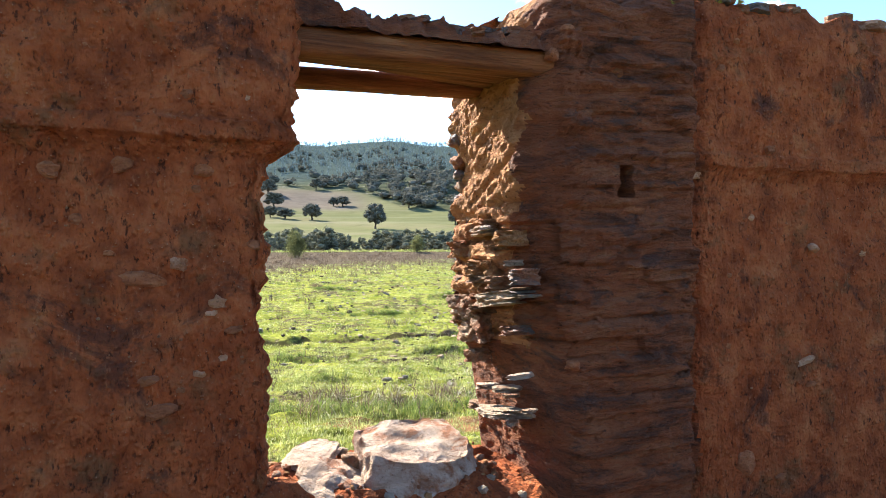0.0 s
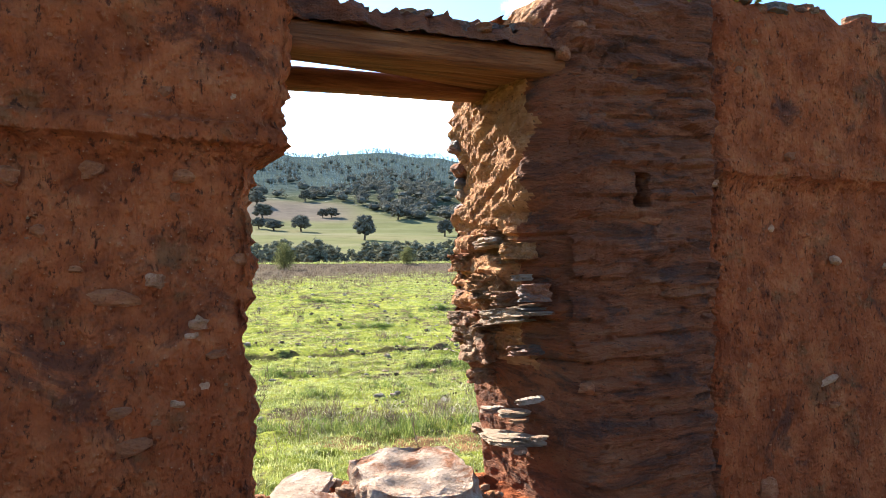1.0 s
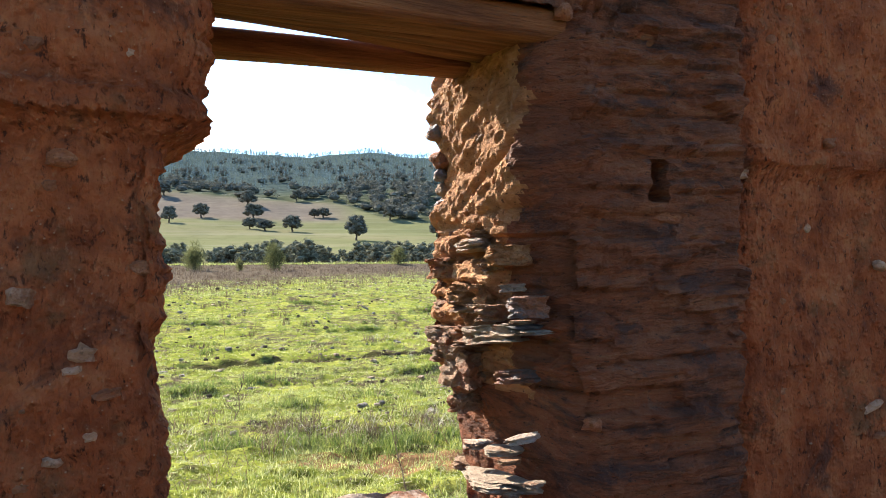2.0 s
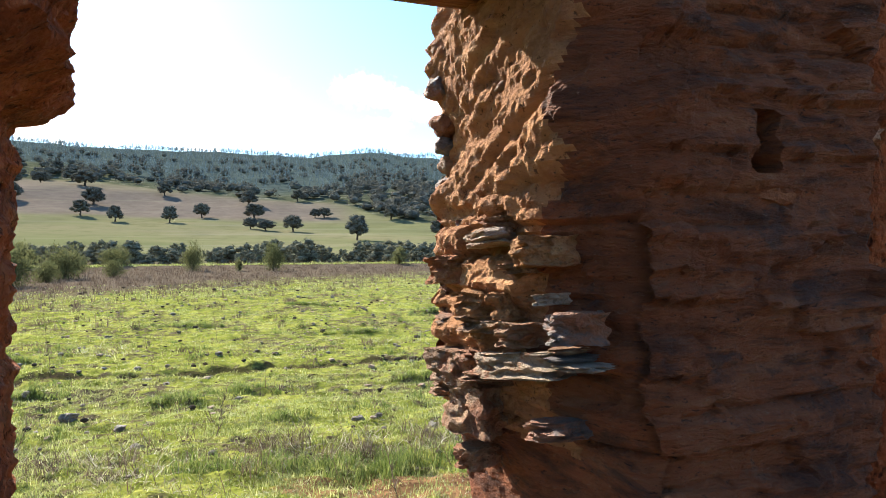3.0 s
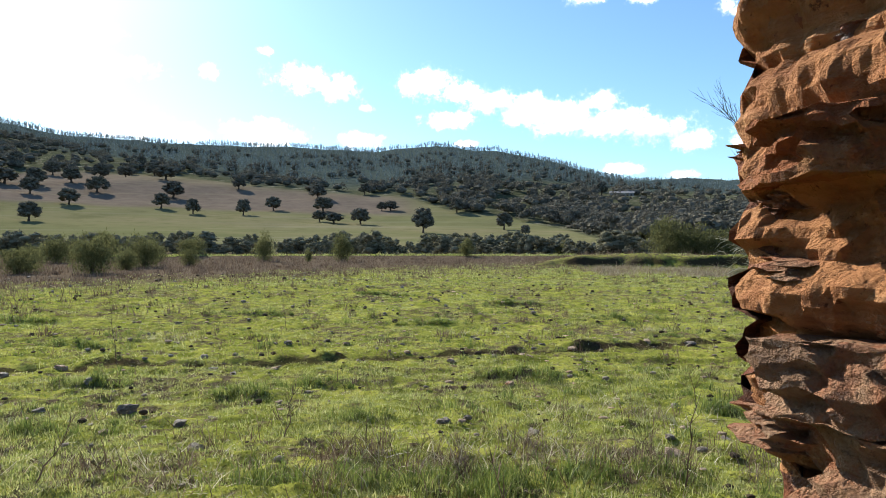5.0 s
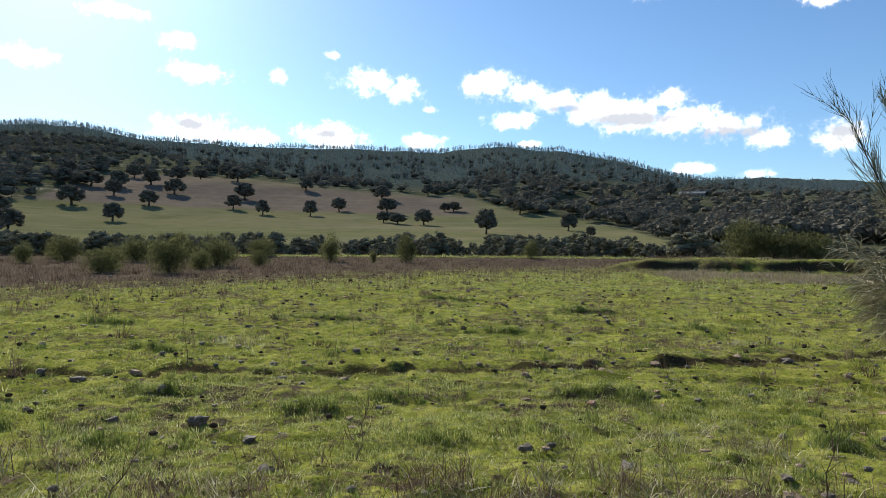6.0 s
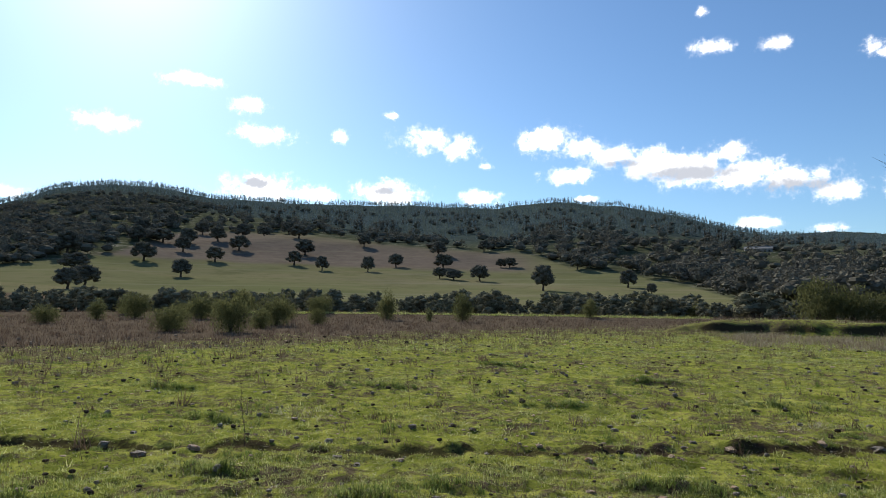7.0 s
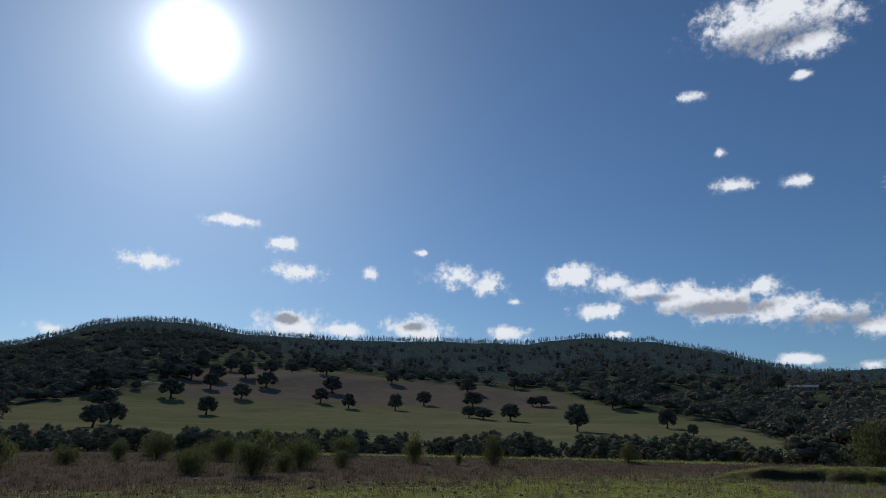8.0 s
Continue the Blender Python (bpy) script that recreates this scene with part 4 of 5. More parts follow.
    # rounder knobs at the outer corner and rubble in the upper jamb
    for k, (s, n, z, r) in enumerate([(0.365, 0.74, 2.47, 0.09), (0.355, 0.74, 2.375, 0.09), (0.365, 0.745, 2.265, 0.08), (0.37, 0.745, 2.20, 0.06), (0.375, 0.745, 2.145, 0.055), (0.38, 0.74, 2.08, 0.07)]):
        wall_stone(stone_mesh("stone", (r, r * 1.1, r * 0.8), 300 + k, (STONE_RUST, STONE_GREY)[k % 2], 3, 0.3, False), s, n, z, wall_right, (10 * k, 5, 20 * k))
    small = [stone_mesh("stone", (0.05, 0.06, 0.035), 320 + k, (STONE_RUST, STONE_TAN, STONE_RUST)[k % 3], 2, 0.3, False) for k in range(5)]
    for _ in range(60):
        zz, n = rng.uniform(2.0, 2.5), rng.uniform(0.32, 0.72)
        face = jamb(zz, n) + 0.012
        k = rng.uniform(0.35, 0.9)
        wall_stone(small[rng.randrange(5)], face + 0.008, n, zz, wall_right, (rng.uniform(-30, 30), rng.uniform(-30, 30), rng.uniform(0, 360)), (k, k, k))


jamb_stones()

# pebbles and cobbles bedded in the rammed earth: run, height, width, height
LEFT_STONES = [(-0.786, 2.106, 0.052, 0.033), (-0.81, 2.05, 0.026, 0.022), (-0.859, 1.824, 0.048, 0.041), (-0.747, 1.704, 0.055, 0.037), (-0.769, 1.671, 0.03, 0.015),
               (-0.64, 1.88, 0.044, 0.03), (-0.926, 1.386, 0.111, 0.044), (-0.734, 1.533, 0.026, 0.018), (-0.857, 1.445, 0.026, 0.015), (-0.706, 1.617, 0.055, 0.022), (-0.945, 1.482, 0.055, 0.026),
               (-1.136, 1.956, 0.041, 0.03), (-1.046, 1.857, 0.03, 0.015), (-0.803, 1.487, 0.033, 0.018), (-0.834, 2.332, 0.033, 0.026), (-0.659, 2.333, 0.015, 0.015), (-0.963, 1.778, 0.129, 0.041),
               (-1.203, 2.095, 0.055, 0.044), (-1.015, 2.118, 0.055, 0.044)]
RIGHT_STONES = [(1.284, 2.623, 0.034, 0.029), (1.34, 1.428, 0.034, 0.024), (1.85, 1.852, 0.063, 0.034), (1.439, 0.904, 0.122, 0.097), (1.803, 1.337, 0.107, 0.034), (1.556, 2.289, 0.049, 0.034),
                (2.161, 1.823, 0.034, 0.024), (0.541, 1.408, 0.058, 0.039), (0.868, 2.015, 0.146, 0.054), (1.137, 2.164, 0.073, 0.034), (1.493, 1.991, 0.034, 0.029),
                (1.375, 2.751, 0.039, 0.024), (1.833, 1.224, 0.054, 0.019), (1.637, 0.82, 0.054, 0.024), (1.353, 1.734, 0.024, 0.019), (0.44, 2.589, 0.054, 0.044), (0.501, 2.691, 0.049, 0.024)]


def bedded_stones():
    rng = random.Random(44)
    kinds = [stone_mesh("stone", (1, 0.8, 1), 400 + k, (STONE_TAN, STONE_TAN, STONE_TAN, STONE_RUST)[k % 4], 2, 0.45, False, False) for k in range(8)]
    light = [stone_mesh("stone", (1, 0.8, 1), 430 + k, STONE_CREAM, 2, 0.5, False, False) for k in range(3)]
    for wall, front, listed, spread, count in ((wall_left, -0.07, LEFT_STONES, (-1.5, -0.65), 90), (wall_right, 0.0, RIGHT_STONES, (1.2, 2.7), 90)):
        every = list(listed) + [(rng.uniform(*spread), rng.uniform(0.95, 2.85), w, w * rng.uniform(0.5, 0.9)) for w in (rng.uniform(0.004, 0.013) for _ in range(count))]
        for k, (s, z, w, h) in enumerate(every):
            skin = -(left_relief("front", s, z) if wall is wall_left else right_relief("front", s, z))
            pick = kinds[k % 8] if k >= len(listed) else light[k % 3] if k in ((2, 3, 4, 7, 8, 13, 15) if wall is wall_left else (2, 4, 6, 9, 10)) else kinds[(0, 1, 4, 5)[k % 4]]
            wall_stone(pick, s, front + skin + 0.06 * w, z, wall, (0, rng.uniform(-15, 15), rng.uniform(-10, 10)), (w, min(w, 0.06), h))


bedded_stones()


def loose_stone(name, me, s, n, z, tilt, label):
    ob = stone_at(name, me, on_wall(s, n, z), (tilt[0], tilt[1], WALL_TURN + tilt[2]), (SIZE, SIZE, SIZE))
    return tagged(ob, label, "stone", group="stones on the sill")


def sill_stones():
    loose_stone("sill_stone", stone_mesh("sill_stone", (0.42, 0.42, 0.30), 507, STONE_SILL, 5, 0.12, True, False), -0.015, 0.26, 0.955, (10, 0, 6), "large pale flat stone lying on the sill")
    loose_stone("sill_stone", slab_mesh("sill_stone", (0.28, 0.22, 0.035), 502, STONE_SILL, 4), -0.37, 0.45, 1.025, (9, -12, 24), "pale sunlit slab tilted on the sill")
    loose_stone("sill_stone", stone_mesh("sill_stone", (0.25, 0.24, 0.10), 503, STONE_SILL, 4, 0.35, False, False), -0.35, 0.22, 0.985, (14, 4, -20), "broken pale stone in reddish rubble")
    loose_stone("sill_stone", stone_mesh("sill_stone", (0.12, 0.10, 0.09), 504, STONE_RUST, 3, 0.2), -0.235, 0.33, 1.01, (0, 10, 50), "reddish broken stone on the sill")
    loose_stone("sill_stone", stone_mesh("sill_stone", (0.34, 0.24, 0.26), 505, EARTH, 4, 0.25, False), -0.62, 0.03, 0.95, (0, 0, 10), "dark clod of red earth at the jamb")
    rng = random.Random(55)
    kinds = [stone_mesh("rubble", (0.05, 0.04, 0.03), 510 + k, (STONE_TAN, STONE_OCHRE, STONE_TAN, STONE_PALE)[k % 4], 2, 0.3, False) for k in range(4)]
    for _ in range(150):
        s, n, k = rng.uniform(-0.6, 0.36), rng.uniform(0.0, 0.68), rng.uniform(0.25, 1.1)
        z = 0.99 + 0.05 * fbm(s * 4, n * 4, 0, 4) + 0.03 * fbm(s * 15, n * 15, 2, 2) - 0.3 * max(0, s - 0.2) - 0.5 * max(0, 0.10 - n) - 0.35 * max(0, n - 0.5)
        stone_at("rubble", kinds[rng.randrange(4)], on_wall(s, n, z + 0.006), (rng.uniform(-20, 20), rng.uniform(-20, 20), rng.uniform(0, 360)), (k, k, k), wall_sill)


sill_stones()


def crown_stones():
    """Slates left along the broken top of the wall."""
    rng = random.Random(66)
    kinds = [slab_mesh("stone", (0.16, 0.18, 0.05), 600 + k, (STONE_RUST, STONE_GREY)[k % 2], 2) for k in range(5)]
    for k in range(34):
        s = 0.75 + 2.4 * k / 34 + rng.uniform(-0.03, 0.03)
        size = rng.uniform(0.4, 1.1)
        wall_stone(kinds[k % 5], s, rng.uniform(0.06, 0.25), 2.92 + 0.05 * noise.noise((s * 2.0, 0, 0)) + rng.uniform(-0.02, 0.04), wall_right, (rng.uniform(-12, 12), rng.uniform(-12, 12), rng.uniform(0, 90)), (size, size, size))
    for k in range(40):
        s = -0.60 + 1.02 * k / 40
        size = rng.uniform(0.3, 0.85)
        wall_stone(kinds[k % 5], s, rng.uniform(0.02, 0.2), 2.645 + rng.uniform(-0.02, 0.035), wall_right, (rng.uniform(-12, 12), rng.uniform(-12, 12), rng.uniform(0, 90)), (size, size, size * 0.8))


crown_stones()


# ---------------------------------------------------------------- plants
def leaf_cloud(clumps, per, leaf, rng, squash=1.0):
    """Leaf cards as (n, 4, 3): scattered about the shells of the clumps, each (middle, radius)."""
    cards = []
    for mid, rad in clumps:
        mid = np.array(mid)
        d = rng.normal(size=(per, 3))
        d /= np.linalg.norm(d, axis=1)[:, None]
        pos = mid + d * (rad * rng.uniform(0.55, 1.08, size=(per, 1))) * np.array([1, 1, squash])
        # cards lie roughly along the shell, loosely turned
        nrm = d + 0.9 * rng.normal(size=(per, 3))
        nrm /= np.linalg.norm(nrm, axis=1)[:, None]
        t = np.cross(nrm, rng.normal(size=(per, 3)))
        t /= np.linalg.norm(t, axis=1)[:, None]
        b = np.cross(nrm, t)
        size = leaf * rng.uniform(0.6, 1.4, size=(per, 1))
        t, b = t * size, b * size * 0.7
        cards.append(np.stack([pos - t, pos - b * 0.6, pos + t, pos + b * 0.6], 1))
    return np.concatenate(cards)


def core(mid, radii, rng, cells=2):
    """A lumpy closed lump of twigs inside the leaves, as (n, 4, 3)."""
    ticks = np.linspace(-1, 1, cells + 1)
    out = []
    for axis in range(3):
        for sign in (-1, 1):
            for i in range(cells):
                for j in range(cells):
                    quad = []
                    for u, w in ((i, j), (i + 1, j), (i + 1, j + 1), (i, j + 1)):
                        v = np.zeros(3)
                        v[axis], v[(axis + 1) % 3], v[(axis + 2) % 3] = sign, ticks[u], ticks[w]
                        v /= np.linalg.norm(v)
                        v *= 0.85 + 0.3 * noise.noise(Vector(v * 2.3) + Vector(mid) * 7)
                        quad.append(np.array(mid) + v * np.array(radii))
                    out.append(quad)
    return np.array(out)


def cards_object(name, cards, mat, parent=None):
    n = len(cards)
    me = bpy.data.meshes.new(name)
    me.vertices.add(4 * n), me.loops.add(4 * n), me.polygons.add(n)
    me.vertices.foreach_set("co", cards.astype(np.float32).ravel())
    me.loops.foreach_set("vertex_index", np.arange(4 * n, dtype=np.int32))
    me.polygons.foreach_set("loop_start", np.arange(0, 4 * n, 4, dtype=np.int32))
    me.update(calc_edges=True)
    me.materials.append(mat)
    ob = new(name, me)
    ob.parent = parent
    return ob


def limb(bm, points, radii, sides=6):
    """A tapered limb through points."""
    rows = []
    for k, p in enumerate(points):
        p = Vector(p)
        d = (Vector(points[min(k + 1, len(points) - 1)]) - Vector(points[max(k - 1, 0)])).normalized()
        a = d.orthogonal().normalized()
        b = d.cross(a)
        rows.append([bm.verts.new(p + (a * math.cos(2 * math.pi * i / sides) + b * math.sin(2 * math.pi * i / sides)) * radii[k]) for i in range(sides)])
    for r0, r1 in zip(rows, rows[1:]):
        for i in range(sides):
            q = (i + 1) % sides
            bm.faces.new((r0[i], r0[q], r1[q], r1[i]))
    bm.faces.new(rows[-1])


def oak(seed):
    """A holm oak one metre high and one metre wide, its foot at the origin."""
    rng = np.random.default_rng(seed)
    ob = new("oak_tree")
    bm = bmesh.new()
    fork = (rng.uniform(-0.02, 0.02), rng.uniform(-0.02, 0.02), 0.22)
    limb(bm, [(0, 0, -0.06), (0.01, 0, 0.08), fork], [0.05, 0.038, 0.032], 7)
    clumps = []
    for k in range(26):
        a, up = 2.4 * k + rng.uniform(-0.4, 0.4), (k + 0.5) / 26
        z = 0.26 + 0.62 * up
        r = 0.36 * math.sqrt(max(0.02, 1 - ((z - 0.45) / (0.46 if z > 0.45 else 0.34)) ** 2)) * rng.uniform(0.55, 1.0)
        mid = (r * math.cos(a), r * math.sin(a), z)
        clumps.append((mid, rng.uniform(0.11, 0.16)))
        if k % 5 == 0:
            limb(bm, [fork, tuple(0.5 * (f + m) + rng.uniform(-0.02, 0.02) for f, m in zip(fork, mid)), mid], [0.024, 0.014, 0.005], 5)
    clumps.append(((0, 0, 0.5), 0.25))
    part("trunk", bm, BARK, ob, "dark grey-brown trunk and limbs")
    cores = [core(m, (r * 0.85, r * 0.85, r * 0.75), rng) for m, r in clumps]
    cards_object("crown", np.concatenate([leaf_cloud(clumps, 80, 0.03, rng, 0.85), *cores]), OAK_LEAF, ob)
    return tagged(ob, "", "tree")


# pasture oaks: x, y, height, width
OAKS = [(-121, 121, 4.6, 6.0), (-129, 134, 5.2, 7.0), (-170, 171, 5.5, 9.7), (-178, 212, 7.0, 9.5), (-140, 185, 5.6, 7.2), (-187, 247, 6.3, 7.8),
        (-162, 235, 5.8, 8.0), (-175, 273, 6.9, 9.7), (-199, 290, 7.2, 9.7), (-133, 250, 5.7, 6.9), (-144, 281, 7.2, 9.9), (-115, 240, 5.6, 5.8),
        (-96, 243, 5.8, 6.0), (-92, 266, 5.6, 6.8), (-129, 320, 5.8, 7.4), (-83, 304, 6.7, 8.8)]
OAKS += [(-71, 268, 5.8, 8.5), (-63, 233, 4.0, 5.5), (-56, 227, 3.4, 6.5), (-199, 365, 6.3, 9.5), (-209, 206, 8.4, 11.0), (-47, 230, 5.5, 7.1),
         (-20, 192, 7.0, 6.9), (-14, 273, 5.7, 6.9), (5, 219, 5.5, 6.4), (-44, 282, 4.2, 7.0), (-211, 263, 6.6, 11.4), (-204, 273, 7.3, 9.1), (-210, 330, 7.7, 10.5), (-200, 337, 5.6, 8.4), (-172, 327, 7.2, 11.9), (-201, 369, 7.5, 11.2),
         (-217, 254, 7.1, 8.9), (-233, 324, 7.1, 9.3), (-243, 287, 6.7, 8.7), (-262, 335, 7.6, 9.9), (-231, 407, 6.7, 8.3), (10, 180, 2.8, 3.0), (-65, 329, 5.6, 6.8), (-48, 282, 3.8, 4.5)]
oaks = [oak(s) for s in (11, 12, 13, 14)]
rng = random.Random(5)
for k, (x, y, h, w) in enumerate(OAKS):
    m = Matrix.LocRotScale((x, y, land(x, y) - 0.05), Euler((0, 0, rng.uniform(0, 6.28))), (w * 1.2, w * 1.2, h * 1.15))
    if k < 4:
        ob = oaks[k]
        ob.matrix_basis = m
    else:
        ob = copy_thing(oaks[k % 4], pose(0, 0, 0))
        ob.matrix_basis = m
    big = "lone" if (x, y) == (-20, 192) else "low, wide" if w > 1.35 * h else "rounded"
    tagged(ob, f"{big} dark green holm oak on the pasture slope", "tree", group="oaks on the pasture")


def far_woods():
    """Oak scrub on the slopes, as one growth."""
    rng = np.random.default_rng(21)
    pick = random.Random(22)
    base = []
    for _ in range(5):
        clumps = [((pick.uniform(-0.3, 0.3), pick.uniform(-0.3, 0.3), 0.4 + pick.uniform(-0.12, 0.2)), pick.uniform(0.2, 0.3)) for _ in range(5)]
        base.append(np.concatenate([leaf_cloud(clumps, 20, 0.074, rng, 0.8), core((0, 0, 0.38), (0.36, 0.36, 0.28), rng, 2)]))
    close = []                                      # fuller ones for the nearer slope
    for _ in range(4):
        clumps = [((pick.uniform(-0.32, 0.32), pick.uniform(-0.32, 0.32), 0.4 + pick.uniform(-0.16, 0.22)), pick.uniform(0.15, 0.26)) for _ in range(8)]
        close.append(np.concatenate([leaf_cloud(clumps, 38, 0.052, rng, 0.8)] + [core(m, (q * 0.7, q * 0.7, q * 0.6), rng, 2) for m, q in clumps]))
    out, made = [], 0
    while made < 2600:
        az, d = (pick.uniform(-48, 58), 130 + 620 * pick.random() ** 0.85) if made > 260 else (pick.uniform(-40, -6), pick.uniform(125, 280))
        x, y = HUB[0] - d * math.sin(radians(az)), HUB[1] + d * math.cos(radians(az))
        z = land(x, y)
        el = math.degrees(math.atan2(z - 1.9, d))
        edge = tab(PASTURE, az)
        if -12 < az < 52 and el < edge + pick.uniform(-0.1, 0.35):
            continue
        if az > 4 and el < edge + 1.6 and pick.random() < (0.45 if az < 18 else 0.12):
            continue
        if -14 < az < -9.4 and 408 < d < 436:       # the farm stands here
            continue
        if d > 430 + 150 * noise.noise((az * 0.12, 0, 0)) and pick.random() < 0.75 and az < 32:
            continue
        if noise.noise((x * 0.018, y * 0.018, 2)) < -0.25 and pick.random() < 0.75:
            continue
        w, h = pick.uniform(6.0, 11.0), pick.uniform(4.5, 8.0)
        a = pick.uniform(0, 6.28)
        c = close[made % 4] if d < 270 else base[made % 5]
        turn = np.array([[math.cos(a), -math.sin(a), 0], [math.sin(a), math.cos(a), 0], [0, 0, 1]])
        out.append((c @ turn.T) * np.array([w, w, h * 1.15]) + np.array([x, y, z - 0.6]))
        made += 1
    ob = cards_object("oak_woods", np.concatenate(out), OAK_LEAF)
    tagged(ob, "dark holm oak woods covering the hillside", "woods", kind="stuff")


def hill_trees():
    """Slim planted trees on the upper hill and along the ridge."""
    rng = np.random.default_rng(31)
    pick = random.Random(32)
    near, far = [], []
    for k in range(8):
        top = pick.uniform(0.85, 1.0)
        clumps = [((pick.uniform(-0.07, 0.07), pick.uniform(-0.07, 0.07), zc * top), 0.17 * (1.12 - zc * 0.6)) for zc in (0.22, 0.36, 0.5, 0.64, 0.78, 0.92)]
        near.append(leaf_cloud(clumps, 8, 0.075, rng, 0.9))
        far.append(leaf_cloud(clumps[1:], 5, 0.10, rng, 0.9))
    out, made = [], 0
    while made < 9000:
        az = pick.uniform(-34, 54)
        if made < 1500:                              # along the crest
            d = pick.uniform(890, 985)
        else:
            d = forest_edge(az) + (985 - forest_edge(az)) * pick.random() ** 0.8
        x, y = HUB[0] - d * math.sin(radians(az)), HUB[1] + d * math.cos(radians(az))
        if noise.noise((x * 0.011, y * 0.011, 5)) < -0.25 and pick.random() < 0.5:
            continue
        z, h = land(x, y), pick.uniform(4.5, 9.0) * (1.25 if pick.random() < 0.08 else 1.0)
        w = h * pick.uniform(0.42, 0.75)
        a = pick.uniform(0, 6.28)
        turn = np.array([[math.cos(a), -math.sin(a), 0], [math.sin(a), math.cos(a), 0], [0, 0, 1]])
        out.append(((near if d < 620 else far)[made % 8] @ turn.T) * np.array([w, w, h]) + np.array([x, y, z - h * 0.05]))
        made += 1
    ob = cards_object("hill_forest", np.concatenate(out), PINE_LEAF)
    tagged(ob, "planted forest on the far hill, hazed grey-green", "forest", kind="stuff")


far_woods()
hill_trees()


def dryness(x, y):
    return y - 0.62 * x + 0.9 * max(0, -x - 6) + 8 * noise.noise((x * 0.35, y * 0.35, 0))


def shrub(seed, mat, name, spread=0.5, leaf=0.035, per=70, up=0.62):
    """A bush one metre high, about one metre wide."""
    rng = np.random.default_rng(seed)
    ob = new(name)
    bm = bmesh.new()
    clumps = [((0, 0, 0.4), 0.27)]
    for k in range(20):
        a, t = 2.4 * k + rng.uniform(-0.5, 0.5), (k + 0.5) / 20
        z = 0.10 + (up + 0.15) * t
        r = spread * 0.82 * math.sqrt(max(0.03, 1 - ((z - 0.38) / 0.56) ** 2)) * rng.uniform(0.5, 1.0)
        mid = (r * math.cos(a), r * math.sin(a), z)
        clumps.append((mid, rng.uniform(0.11, 0.18)))
        if k % 3 == 0:
            limb(bm, [(0.03 * math.cos(a), 0.03 * math.sin(a), -0.05), tuple(v * 0.55 for v in mid), mid], [0.016, 0.010, 0.004], 4)
    part("woody_base", bm, BARK, ob)
    cores = [core(m, (r * 0.8, r * 0.8, r * 0.8), rng) for m, r in clumps]
    cards_object("foliage", np.concatenate([leaf_cloud(clumps, per, leaf, rng, 0.95), *cores]), mat, ob)
    return tagged(ob, "", "bush")


def broom_bush(seed):
    """A broom one metre high: a sheaf of thin green rods, wider above."""
    rng = np.random.default_rng(seed)
    ob = new("broom_bush")
    bm = bmesh.new()
    for k in range(5):
        limb(bm, [(0, 0, -0.05), (0.05 * math.cos(1.3 * k), 0.05 * math.sin(1.3 * k), 0.25)], [0.02, 0.01], 5)
    part("woody_base", bm, BARK, ob)
    # rods fill a rounded, top-heavy head made of several sheaves
    cards = []
    for k in range(17):
        a, t = 2.4 * k, (k + 0.5) / 17
        out = 0.36 * math.sqrt(t) * rng.uniform(0.7, 1.15)
        top = (1.0 - 2.6 * out * out) * rng.uniform(0.6, 1.08)
        n = 240
        up = rng.uniform(0.04, 1.0, n) ** 0.65
        wide = 0.03 + 0.11 * np.sin(np.pi * np.clip(up, 0, 1) ** 0.8) + 0.025
        pos = np.stack([math.cos(a) * out * (0.2 + 0.9 * up), math.sin(a) * out * (0.2 + 0.9 * up), up * top * 0.93], 1)
        pos += rng.normal(size=(n, 3)) * wide[:, None] * np.array([1.05, 1.05, 0.5])
        pos[:, 2] = np.abs(pos[:, 2])
        way = np.stack([math.cos(a) * out * 1.6 + 0 * up, math.sin(a) * out * 1.6 + 0 * up, 1 + 0 * up], 1) + 0.6 * rng.normal(size=(n, 3))
        way /= np.linalg.norm(way, axis=1)[:, None]
        way *= rng.uniform(0.02, 0.05, (n, 1))
        b = rng.uniform(0, 6.283, n)
        side = np.stack([np.cos(b), np.sin(b), 0 * b], 1) * 0.010
        cards.append(np.stack([pos - way, pos + side, pos + way, pos - side], 1))
    cards = np.concatenate(cards)
    cards_object("foliage", cards, BROOM_LEAF, ob)
    return tagged(ob, "", "bush")


